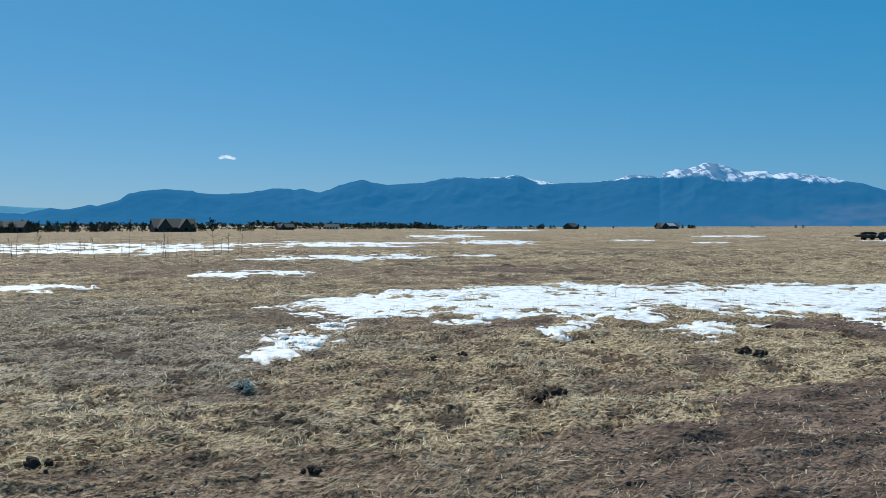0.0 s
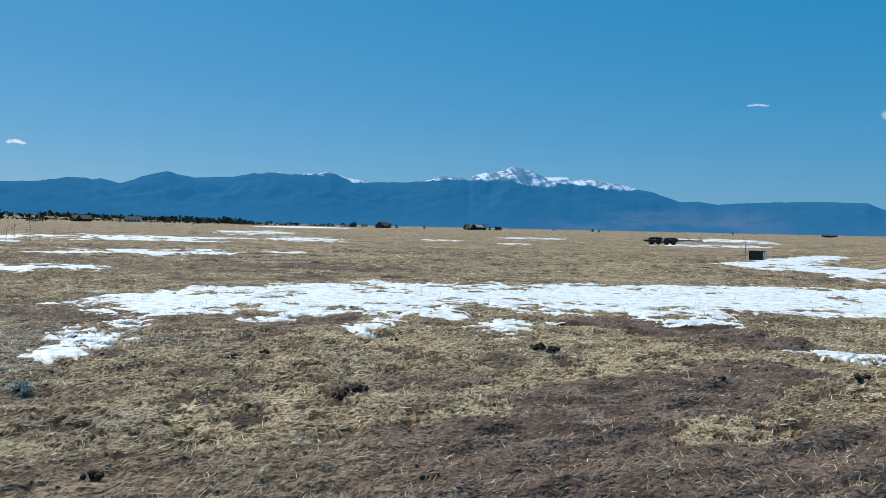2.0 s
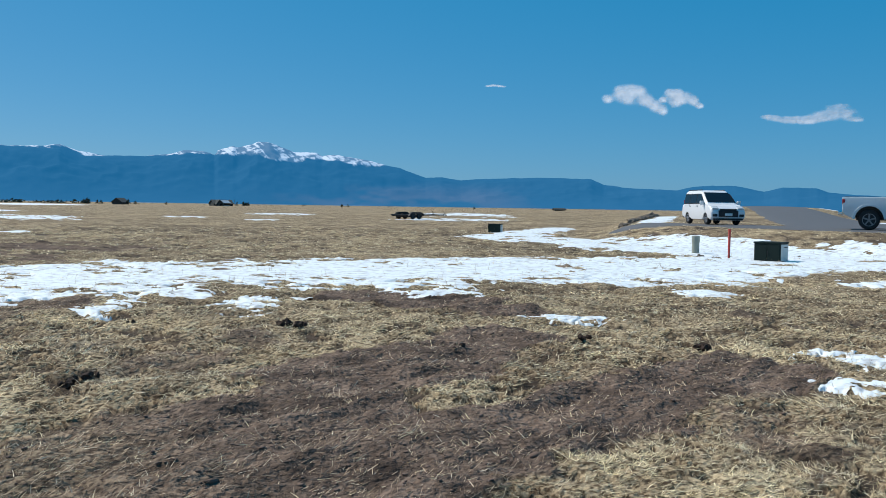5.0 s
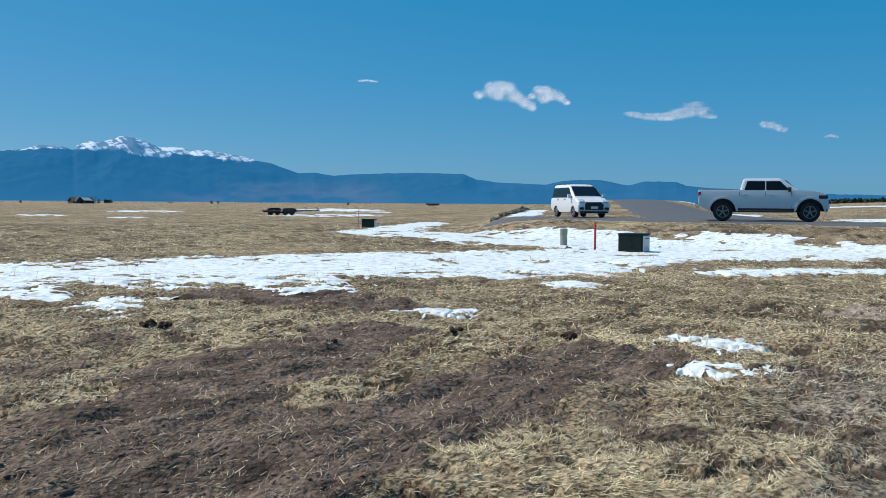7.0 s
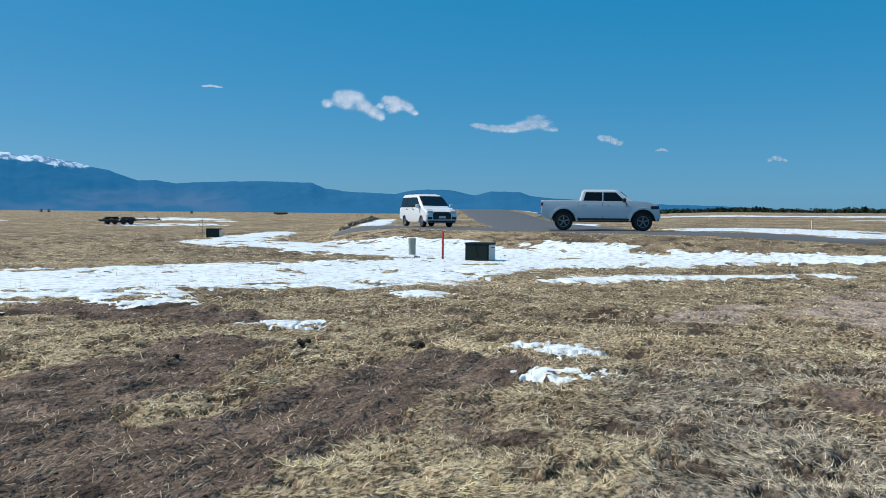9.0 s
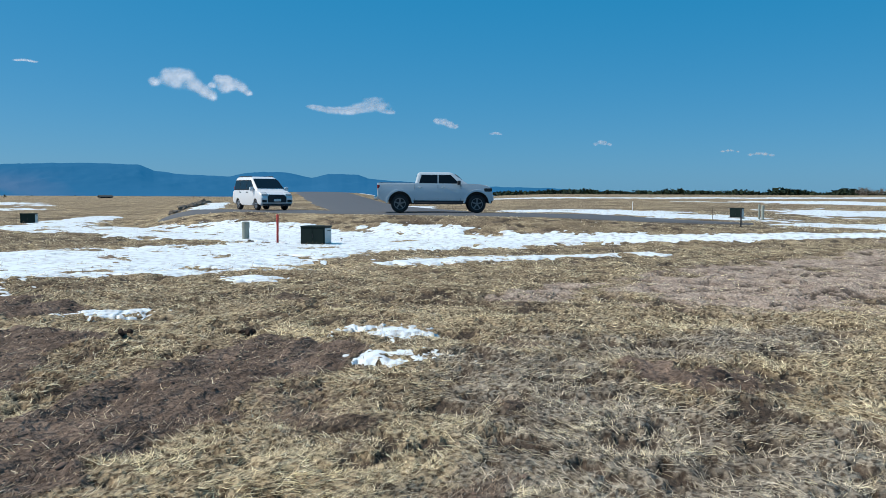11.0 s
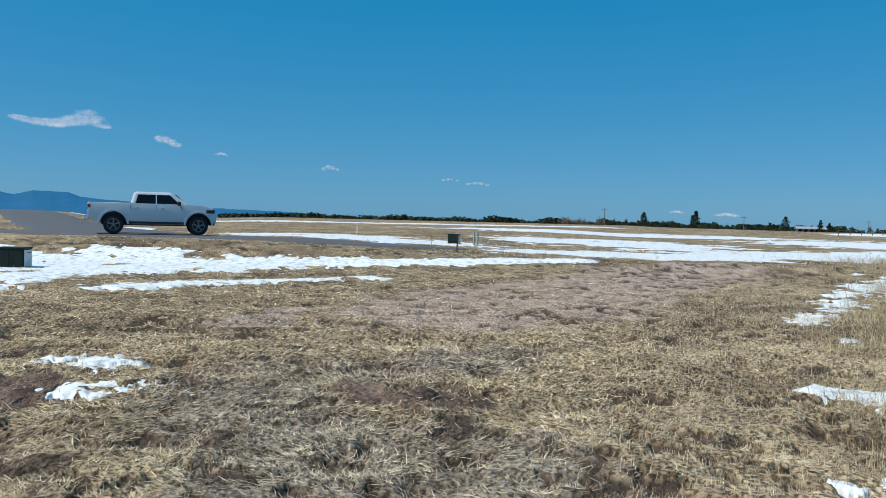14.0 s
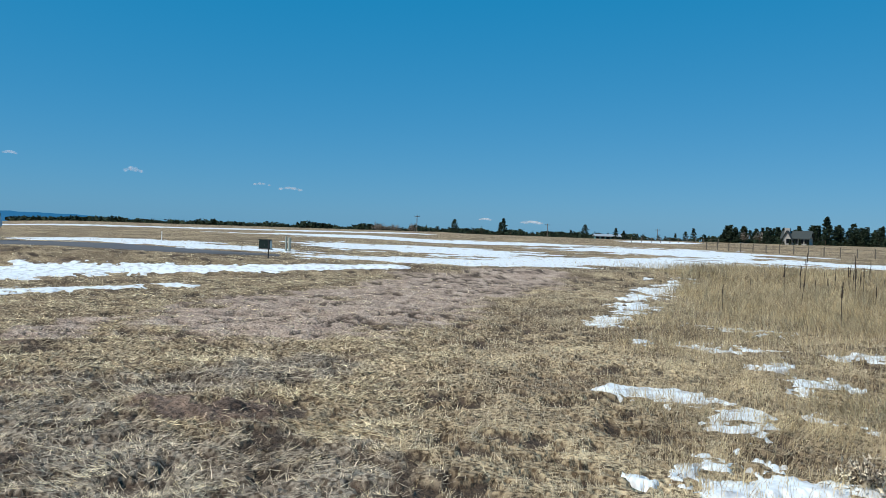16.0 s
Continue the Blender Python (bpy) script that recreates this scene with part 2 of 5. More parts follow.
M_GROUND, M_SNOW = ground_material(), snow_material()
M_STRAW = blades_material("straw", [(0.10, 0.080, 0.055), (0.645, 0.565, 0.385), (0.82, 0.745, 0.535), (0.95, 0.91, 0.72)])
M_GREYSTRAW = blades_material("grey thatch", [(0.09, 0.072, 0.060), (0.63, 0.565, 0.465), (0.82, 0.755, 0.625), (0.94, 0.89, 0.77)])
M_SOILSTRAW = blades_material("earthy roots and straw", [(0.04, 0.030, 0.024), (0.225, 0.163, 0.122), (0.40, 0.31, 0.237), (0.74, 0.63, 0.50)])
M_TALL = blades_material("tall dry grass", [(0.16, 0.125, 0.080), (0.42, 0.345, 0.220), (0.53, 0.46, 0.31), (0.64, 0.58, 0.43)])
M_FLUFF = blades_material("fine olive straw", [(0.37, 0.32, 0.23), (0.52, 0.46, 0.335), (0.62, 0.56, 0.42), (0.72, 0.67, 0.53)], even=0.8)
M_CRUMB = material("earth crumbs", (0.165, 0.115, 0.090), 0.95, vary=0.3, size=8, spec=0.15)
M_CLOD = material("wet clods", (0.050, 0.033, 0.025), 0.9, vary=0.35, size=20, bump=0.8, bump_size=60, spec=0.2)
M_ASPHALT = material("worn asphalt", (0.098, 0.102, 0.110), 0.85, vary=0.2, size=0.8, bump=0.4, bump_size=60)
# both ranges carry blue haze as a glow in their own material
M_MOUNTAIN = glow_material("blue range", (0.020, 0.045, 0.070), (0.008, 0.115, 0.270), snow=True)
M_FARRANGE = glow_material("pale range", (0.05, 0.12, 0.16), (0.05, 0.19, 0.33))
M_PINE = material("pine needles", (0.022, 0.036, 0.020), 0.9, vary=0.4, size=2.0, spec=0.2)
M_BARE = material("bare twigs", (0.30, 0.27, 0.235), 0.9, vary=0.3, size=3.0, spec=0.2)
M_BARK = material("bark", (0.085, 0.062, 0.045), 0.95, vary=0.3, size=12, bump=0.6)
M_WHITE = material("white car paint", (0.76, 0.77, 0.78), 0.28, vary=0.03, size=2.0)
M_SILVER = material("pale silver car paint", (0.50, 0.575, 0.625), 0.26, metal=0.0, vary=0.03, size=2.0)
M_BLACK = material("black plastic", (0.018, 0.018, 0.020), 0.6, vary=0.2)
M_GLASS = material("dark tinted glass", (0.006, 0.007, 0.009), 0.12, vary=0.0, spec=0.25)
M_TYRE = material("tyre rubber", (0.020, 0.020, 0.021), 0.85, vary=0.2, size=20)
M_DARKRIM = material("grey alloy", (0.20, 0.20, 0.205), 0.45, metal=0.4, vary=0.1)
M_RIM = material("alloy", (0.42, 0.42, 0.43), 0.35, metal=0.8, vary=0.08)
M_CHROME = material("chrome", (0.7, 0.7, 0.7), 0.15, metal=1.0, vary=0.02)
M_LAMP = material("clear lamp lens", (0.55, 0.57, 0.58), 0.12, vary=0.1)
M_REDLAMP = material("red lamp lens", (0.30, 0.012, 0.012), 0.2, vary=0.1)
M_GREEN = material("dark green enamel", (0.008, 0.018, 0.015), 0.65, vary=0.2, size=5, spec=0.2)
M_PALEGREEN = material("pale green enamel", (0.46, 0.50, 0.48), 0.5, vary=0.15, size=5)
M_PEDESTAL = material("grey-green plastic", (0.30, 0.31, 0.255), 0.6, vary=0.12, size=5)
M_RED = material("red fibreglass", (0.50, 0.055, 0.040), 0.55, vary=0.15, size=8)
M_CONCRETE = material("concrete", (0.36, 0.345, 0.32), 0.9, vary=0.15, size=8, bump=0.3)
M_ROCK = material("brown rock", (0.15, 0.125, 0.10), 0.95, vary=0.4, size=4, bump=0.8, bump_size=20)
M_TRAILER = material("black painted steel", (0.006, 0.006, 0.007), 0.6, vary=0.3)
M_STALK = material("dead stalks", (0.055, 0.040, 0.028), 0.95, vary=0.35, size=15)
M_SAGE = material("sage leaves", (0.48, 0.54, 0.49), 0.85, vary=0.3, size=20)
M_STUCCO = material("beige stucco", (0.34, 0.33, 0.31), 0.9, vary=0.1, size=1.0)
M_DULL = material("dark timber siding", (0.042, 0.046, 0.044), 0.9, vary=0.15, size=1.0)
M_ROOF = material("weathered shingles", (0.040, 0.050, 0.050), 0.9, vary=0.25, size=2.0)
M_METALROOF = material("pale metal roof", (0.55, 0.58, 0.60), 0.4, metal=0.4, vary=0.05)
M_TEAL = material("teal metal siding", (0.05, 0.16, 0.17), 0.6, vary=0.1)
M_WOOD = material("weathered timber", (0.14, 0.115, 0.09), 0.9, vary=0.3, size=8)
M_WHITEPAINT = material("white trim", (0.75, 0.75, 0.73), 0.6, vary=0.05)


# ---- the lie of the land ----
EDGE_Y, EDGE_X = [-30, 0, 9, 20, 30, 36, 41, 60, 100, 400], [40, 38, 35.5, 33.2, 32.3, 33.8, 37, 53, 90, 380]  # near verge of the road


def land(x, y):
    """Height of the field without its tufts: flat, then a bank up to the road, and a slow rise beyond."""
    d = np.hypot(x, y)
    az = np.degrees(np.arctan2(x, y))
    edge = np.interp(y, EDGE_Y, EDGE_X)
    lift = np.interp(y, [-40, -12, 2, 9, 17, 400], [0.1, 0.38, 0.42, 0.52, 0.82, 0.82])
    z = lift * ss((x - edge + 5.5) / 5.0) * ss((az - 30) / 6)
    z = z + 1.7 * ss((d - 52) / 115) * np.exp(-((az - 49) / 4.5) ** 4)
    z = z + 8.0 * ss((d - 450) / 1700) * ss((-1 - az) / 10) * ss((az + 60) / 10)
    return z + 2.3 * ss((d - 60) / 260) * ss((az - 53) / 12) * ss((150 - az) / 25)


def road_cover(x, y):
    """1 on the asphalt of both roads."""
    along = np.interp(y, EDGE_Y, EDGE_X)
    main = ss((x - along) / 0.5) * ss((along + 7.6 - x) / 0.5) * ss((y - 9) / 5) * ss((43 - y) / 2)
    u, v = (x - 41.0) * 0.725 + (y - 34.6) * 0.688, (x - 41.0) * 0.688 - (y - 34.6) * 0.725
    return np.maximum(main, ss((u + 6) / 2) * ss((170 - u) / 10) * ss(v / 0.5) * ss((8.2 - v) / 0.5))


def blob(x, y, cx, cy, out, across, ragged=0.35, size=None, seed=0, turn=0.0):
    """Above 0 inside a ragged oval, out metres long away from the middle of the field and across metres wide (half sizes)."""
    a = math.atan2(cx, cy) + radians(turn)
    u = ((x - cx) * math.sin(a) + (y - cy) * math.cos(a)) / out
    v = ((x - cx) * math.cos(a) - (y - cy) * math.sin(a)) / across
    s = size or max(0.3, 0.9 * min(out, across))
    return 1 - np.sqrt(u * u + v * v) + ragged * fractal(x, y, s, 5, seed, 0.6 if s > 1.2 else 0.75)


def bar(x, y, x0, y0, x1, y1, half, ragged=0.35, size=1.2, seed=0):
    """Above 0 inside a ragged strip from one point to another."""
    dx, dy = x1 - x0, y1 - y0
    t = np.clip(((x - x0) * dx + (y - y0) * dy) / (dx * dx + dy * dy), 0, 1)
    f = 1 - np.hypot(x - x0 - t * dx, y - y0 - t * dy) / half
    near = f > -0.5 - 2.6 * ragged
    f[near] += ragged * fractal(x[near], y[near], size, 5, seed, 0.65)
    return f


def biggest(*fields):
    out = fields[0]
    for f in fields[1:]:
        out = np.maximum(out, f)
    return out


def soil_layer(x, y):
    """Turned dark earth."""
    f = biggest(
        bar(x, y, -0.6, 5.35, 3.2, 6.7, 1.0, seed=3), bar(x, y, 3.2, 7.6, 6.2, 9.4, 0.85, seed=4), bar(x, y, 1.0, 5.0, 2.9, 5.3, 1.1, seed=5),
        bar(x, y, 3.4, 5.5, 7.2, 6.4, 0.78, seed=6), bar(x, y, 5.9, 14.6, 7.6, 11.5, 0.55, seed=7), bar(x, y, -3.2, 16.6, 0.2, 15.0, 1.3, 0.5, seed=8),
        bar(x, y, -2.6, 8.8, -1.3, 8.9, 0.35, 0.5, 0.5, seed=9), bar(x, y, -4, 5.6, -0.4, 5.9, 0.55, 0.6, 0.7, seed=10),
        bar(x, y, 6.4, 14.6, 7.6, 13.2, 0.7, 0.5, seed=11), 0.35 * bar(x, y, -17, 36, -1, 33, 5.0, 0.9, 2.0, seed=34), 0.45 * bar(x, y, 8.1, 2.6, 8.0, 2.0, 0.40, 0.9, 0.5, seed=12))
    wedge = bar(x, y, 3.7, 6.4, 6.3, 7.6, 0.42, 0.4, 0.6, seed=13)
    loose = fractal(x, y, 0.8, 4, 14) * 0.35 + 0.25 * fractal(x, y, 5.0, 2, 15)
    speck = ss((loose - 0.32) / 0.25) * 0.8 * ss((150 - np.hypot(x, y)) / 80)
    return np.maximum(ss(f / 0.16 + 0.5) * (1 - 0.45 * ss((2.0 - x) / 2)) * (1 - ss(wedge / 0.2 + 0.5)), speck)


def path_layer(x, y):
    """Bare trodden dirt."""
    f = biggest(bar(x, y, 15.5, 5.0, 22, 5.0, 1.35, 0.45, seed=21), bar(x, y, 15.5, 3.4, 36, -1.6, 1.9, 0.35, seed=22), bar(x, y, 24, 4.2, 33, 1.5, 1.6, 0.4, seed=24), bar(x, y, 12.8, 6.6, 16, 7.0, 0.5, 0.6, seed=23))
    f = f + 0.22 * fractal(x, y, 0.5, 3, 25)
    return ss(f / 0.5 + 0.45) * 0.92


def grey_layer(x, y):
    """Matted, grey-brown thatch."""
    f = biggest(bar(x, y, 7.6, 3.6, 5.4, 1.6, 1.25, 0.5, seed=31), bar(x, y, 6.5, 0.8, 5.2, 0.7, 0.55, 0.5, seed=32), 0.4 * bar(x, y, -9, 19, -4, 11, 2.8, 0.9, 1.5, seed=33),
                bar(x, y, 9, 3.5, 11.5, 2.0, 0.9, 0.5, seed=35))
    return ss(f / 0.6 + 0.4) * 0.85


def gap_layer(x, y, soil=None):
    """Holes in the thatch, down to dark earth; its darkness includes shade between tufts."""
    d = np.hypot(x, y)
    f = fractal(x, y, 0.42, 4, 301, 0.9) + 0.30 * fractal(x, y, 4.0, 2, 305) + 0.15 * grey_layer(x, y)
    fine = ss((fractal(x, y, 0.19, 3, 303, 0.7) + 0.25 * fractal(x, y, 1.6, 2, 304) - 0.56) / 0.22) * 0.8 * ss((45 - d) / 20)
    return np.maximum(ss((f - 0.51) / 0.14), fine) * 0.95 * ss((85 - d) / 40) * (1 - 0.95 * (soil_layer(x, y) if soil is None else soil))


def tufts(x, y, holes=1.0):
    """Small relief of the field: hummocks, holes, and ridges in the turned earth."""
    d = np.hypot(x, y)
    soil = soil_layer(x, y)
    h = 0.044 * fractal(x, y, 0.9, 5, 41, 0.64) + 0.035 * fractal(x, y, 4.0, 2, 42)
    h = h * (1 + 0.6 * ss((d - 20) / 30)) + soil * (0.016 * fractal(x, y, 0.34, 3, 43) + 0.050 * fractal((0.90 * x + 0.43 * y) * 0.16, 0.90 * y - 0.43 * x, 0.22, 2, 44))
    h = h - 0.06 * holes * gap_layer(x, y, soil) * ss((60 - d) / 30)
    verge = ss((x - np.interp(y, EDGE_Y, EDGE_X) + 6.5) / 3.0) * ss((np.degrees(np.arctan2(x, y)) - 30) / 6)
    return h * (1 - road_cover(x, y)) * (1 - 0.65 * verge) * ss((400 - d) / 200)


def ground_z(x, y):
    return land(x, y) + tufts(x, y)


def build_ground():
    az = np.concatenate([np.arange(-34, 121, 0.24), np.arange(122, 326, 4.0)])
    r = np.concatenate([[0.0, 0.4, 0.8, 1.2], np.geomspace(1.6, 4.2, 8), np.geomspace(4.3, 20, 250), np.geomspace(20.2, 61, 125), np.geomspace(62, 4900, 140)])
    a, d = np.meshgrid(np.radians(az), r)
    x, y = (d * np.sin(a)).ravel(), (d * np.cos(a)).ravel()
    z = ground_z(x, y)
    k, n = len(az), len(r)
    i, j = np.meshgrid(np.arange(n - 1), np.arange(k), indexing="ij")
    f = np.stack([i * k + j, i * k + (j + 1) % k, (i + 1) * k + (j + 1) % k, (i + 1) * k + j], -1).reshape(-1, 4)[:, ::-1]
    ob = sheet("ground", np.stack([x, y, z], 1), f, M_GROUND)
    number_layer(ob, "soil", soil_layer(x, y))
    number_layer(ob, "path", path_layer(x, y))
    number_layer(ob, "grey", grey_layer(x, y))
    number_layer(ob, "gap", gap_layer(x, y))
    tagged(ob, "flat prairie of dry straw grass with turned brown earth", "ground", kind="structure")


build_ground()

# ---- old snow lying in patches ----
SNOW = []  # the outlines, for the grass to keep clear of


def snow_patch(cx, cy, out, across, ragged=0.4, size=None, holes=0.0, deep=0.018, turn=0.0, strip=None, label="thin melting patch of white snow on dry grass"):
    seed = 100 + 7 * len(SNOW)
    grow = 1.6
    if strip:  # segments of x, y, x, y, half width
        (x0, y0), (x1, y1) = strip[0][:2], strip[-1][2:4]
        out, grow = max(s[4] for s in strip), 1.45
        cx, cy, across = (x0 + x1) / 2, (y0 + y1) / 2, math.hypot(x1 - x0, y1 - y0) / 2 + max(strip[0][4], strip[-1][4])
        turn = math.degrees(math.atan2(x1 - x0, y1 - y0) - math.atan2(cx, cy)) - 90
    dist = math.hypot(cx, cy)
    rim = max(0.22, min(0.6, 1.1 / out))
    gap = min(0.5 + dist * 0.03, 0.12 + 0.35 * min(out, across))

    def field(x, y):
        if strip:
            f = biggest(*[bar(x, y, *s, ragged, size or s[4], seed) for s in strip])
        else:
            f = blob(x, y, cx, cy, out, across, ragged, size, seed, turn)
        if holes:
            f = f - holes * ss((fractal(x, y, gap, 4, seed + 5, 0.7) - 0.25) / 0.35) * ss((1.1 - f) / 0.6)
        return f

    def level(x, y, f=None):
        """Height of the snow's skin: it fills the hollows first, so that tufts stand out of it all along the rim."""
        f = field(x, y) if f is None else f
        settle = 1.0 + dist / 120
        fill = -0.060 + (0.060 + deep * settle) * ss((f / rim + 1) / 2)
        fill = fill - 0.16 * ss((-f / rim - 0.4) / 0.6)
        return land(x, y) + 0.030 * fractal(x, y, 4.0, 2, 42) + 0.008 * fractal(x, y, 0.9, 3, 41) + fill + 0.020 * fractal(x, y, 0.11 + 0.006 * dist, 3, seed + 9, 0.75) * (1 - 0.88 * ss((f + 0.1) / (0.5 + 1.2 * rim)))

    SNOW.append((cx, cy, 1.6 * max(out, across), level))
    a = math.atan2(cx, cy) + radians(turn)
    nu = int(min(300, max(24, 3.2 * out / max(0.014, 0.005 * dist))))
    nv = int(min(380, max(24, 3.2 * across / max(0.010, 0.0018 * dist))))
    u, v = np.meshgrid(np.linspace(-grow, grow, nu) * out, np.linspace(-grow, grow, nv) * across, indexing="ij")
    x = (cx + u * math.sin(a) + v * math.cos(a)).ravel()
    y = (cy + u * math.cos(a) - v * math.sin(a)).ravel()
    f = field(x, y)
    z = level(x, y, f)
    i, j = np.meshgrid(np.arange(nu - 1), np.arange(nv - 1), indexing="ij")
    q = np.stack([i * nv + j, i * nv + j + 1, (i + 1) * nv + j + 1, (i + 1) * nv + j], -1).reshape(-1, 4)
    q = q[(f[q] > -rim).any(1)]
    used, inverse = np.unique(q, return_inverse=True)
    ob = sheet("snow_patch", np.stack([x, y, z], 1)[used], inverse.reshape(-1, 4), M_SNOW)
    tagged(ob, label, "snow", "old snow on the prairie")


DRIFT = "broad drift of old white snow across dry grass"
# the long drift in the middle distance
snow_patch(0, 0, 1, 1, 0.30, 1.2, 0.60, 0.008, strip=[(-0.6, 19.2, 1.6, 20.2, 3.0), (1.6, 20.2, 3.6, 20.5, 4.2)], label=DRIFT)
snow_patch(0, 0, 1, 1, 0.22, 1.4, 0.45, 0.026, strip=[(3.6, 20.5, 9.0, 19.9, 4.5), (9.0, 19.9, 15.0, 19.3, 4.7)], label=DRIFT)
snow_patch(0, 0, 1, 1, 0.20, 1.4, 0.45, 0.028, strip=[(13.0, 19.4, 17.5, 19.4, 4.2), (17.5, 19.4, 22.5, 19.6, 4.0)], label=DRIFT)
snow_patch(0, 0, 1, 1, 0.06, 1.0, 0.34, 0.030, strip=[(26.7, 41.0, 26.3, 35.0, 3.0), (26.3, 35.0, 26.3, 28.0, 3.6), (26.3, 28.0, 26.6, 21.0, 3.8), (26.6, 21.0, 27.2, 17.6, 3.6)], label=DRIFT)
snow_patch(0, 0, 1, 1, 0.25, 1.2, 0.10, 0.033, strip=[(27.2, 42.5, 34.0, 50.0, 2.1), (34.0, 50.0, 43.0, 59.0, 1.4)], label="narrow tongue of snow running out on the plain")
snow_patch(0, 0, 1, 1, 0.14, 0.9, 0.30, 0.028, strip=[(27.9, 16.6, 29.9, 14.3, 1.7), (29.9, 14.3, 31.4, 11.6, 1.0), (31.4, 11.6, 32.9, 8.0, 0.75), (33.0, 8.0, 35.3, 3.8, 0.6)], label="long thin tail of a snowdrift below the bank")
snow_patch(-1.6, 17.6, 2.2, 1.3, 0.6, 0.7, 0.7, 0.011)
snow_patch(1.9, 14.4, 0.85, 0.62, 0.45, 0.5, 0.5, 0.016)
snow_patch(4.2, 13.9, 0.95, 0.50, 0.35, 0.5, 0.3, 0.020)
snow_patch(-2.12, 11.4, 0.62, 0.42, 0.25, 0.4, 0.3, 0.020)
snow_patch(-2.15, 13.3, 1.3, 0.40, 0.6, 0.3, 0.9, 0.000)
snow_patch(-1.7, 15.0, 0.8, 0.50, 0.7, 0.3, 0.9, -0.002)
snow_patch(12.75, 12.6, 0.75, 0.62, 0.25, 0.4, 0.35, 0.028)
snow_patch(7.85, 10.65, 0.36, 0.74, 0.7, 0.22, 0.9, -0.004)
snow_patch(13.9, 14.4, 0.6, 0.7, 0.7, 0.4, 0.9, 0.013)
snow_patch(0, 0, 1, 1, 0.4, 0.8, 0.7, 0.020, strip=[(18.6, 13.2, 21.5, 11.9, 0.85), (21.5, 11.9, 25.2, 9.0, 0.75)])
snow_patch(8.93, 6.42, 0.58, 0.50, 0.35, 0.20, 0.9, 0.018)
snow_patch(7.60, 5.17, 0.40, 0.64, 0.30, 0.20, 0.5, 0.022)
# strips out on the plain at the start of the view
snow_patch(-7.3, 32.1, 1.8, 2.2, 0.5, 1.2, 0.4)
snow_patch(-12.2, 24.4, 1.5, 1.6, 0.45, 1.0, 0.3)
snow_patch(-4.6, 49.0, 4.5, 7.4, 0.5, 2.5, 0.4)
snow_patch(-36, 76, 22, 17, 0.35, 4.0, 0.38, label=DRIFT)
snow_patch(-11.9, 88, 12, 10, 0.5, 4.0, 0.7)
snow_patch(0.6, 160, 30, 6, 0.4, 6.0, 0.3)
snow_patch(24, 470, 110, 22, 0.3, 30, 0.1)
snow_patch(5.0, 96, 12, 4, 0.6, 3.0, 0.8)
snow_patch(26.8, 87.6, 2.6, 1.5, 0.5, 1.0, 0.3)
snow_patch(22.8, 105, 4.0, 2.4, 0.5, 1.2, 0.5)
snow_patch(47, 144, 9, 5, 0.5, 2.0, 0.4)
snow_patch(55, 98, 12, 6.5, 0.45, 4.0, 0.4)
snow_patch(95, 165, 40, 9, 0.45, 7.0, 0.5)
# beyond the road
snow_patch(46.5, 14.8, 4.5, 5.2, 0.25, 2.0, 0.1, label=DRIFT)
snow_patch(42.8, 2.6, 4.6, 8.2, 0.22, 2.0, 0.1, label=DRIFT)
snow_patch(74, 6.0, 16, 10.5, 0.30, 4.0, 0.25, label=DRIFT)
snow_patch(130, 10, 16, 26, 0.35, 8.0, 0.3, label=DRIFT)
snow_patch(55, -8, 12, 11, 0.30, 3.0, 0.2, label=DRIFT)
snow_patch(112, -22, 26, 15, 0.30, 8.0, 0.3, label=DRIFT)
snow_patch(74, -26, 12, 12, 0.5, 4.0, 0.7)
snow_patch(225, -42, 26, 10, 0.2, 8.0, 0.1)
snow_patch(0, 0, 0.95, 0, 0.2, 2.0, 0.0, strip=[(37.6, 41.9, 72, 77.4, 1.05)], label="narrow drift of white snow beside the rocks")
snow_patch(60, 42, 9, 2.2, 0.25, 2.0, 0.1)
snow_patch(52, 22, 9, 5.5, 0.25, 2.5, 0.2, label=DRIFT)
snow_patch(0, 0, 8.5, 0, 0.3, 5.0, 0.2, strip=[(138, 98, 196, 20, 8.5)], label=DRIFT)
# crumbs among the tall grass
snow_patch(18.4, -2.45, 1.3, 0.34, 0.42, 0.3, 0.3, 0.014)
snow_patch(15.2, -2.65, 0.42, 0.22, 0.48, 0.25, 0.4, 0.014)
snow_patch(0, 0, 1, 1, 0.72, 0.45, 0.7, 0.008, strip=[(19.6, -3.0, 22.1, -3.6, 0.36), (22.1, -3.6, 29.0, -5.1, 0.55), (29.0, -5.1, 35.8, -7.4, 0.8)])
snow_patch(0, 0, 1, 1, 0.35, 0.25, 0.25, 0.016, strip=[(10.35, -1.75, 10.1, -2.35, 0.32), (10.1, -2.35, 9.7, -2.85, 0.46), (9.6, -2.8, 8.3, -2.42, 0.30)])
snow_patch(7.6, -2.2, 0.22, 0.08, 0.60, 0.2, 0.5, 0.006)
snow_patch(11.2, -4.15, 0.55, 0.32, 0.60, 0.25, 0.6, 0.009)
snow_patch(12.9, -4.15, 0.5, 0.26, 0.80, 0.25, 0.8, 0.006)
snow_patch(0, 0, 1, 1, 0.60, 0.25, 0.6, 0.009, strip=[(9.2, -3.35, 8.8, -3.35, 0.22), (8.75, -3.35, 8.35, -3.6, 0.16)])
snow_patch(0, 0, 1, 1, 0.42, 0.25, 0.35, 0.014, strip=[(6.30, -1.80, 6.45, -2.30, 0.22), (6.45, -2.30, 6.55, -3.00, 0.26)])
snow_patch(7.0, -2.22, 0.28, 0.13, 0.60, 0.2, 0.4, 0.010)
snow_patch(6.98, -1.85, 0.24, 0.14, 0.60, 0.16, 0.5, 0.010)
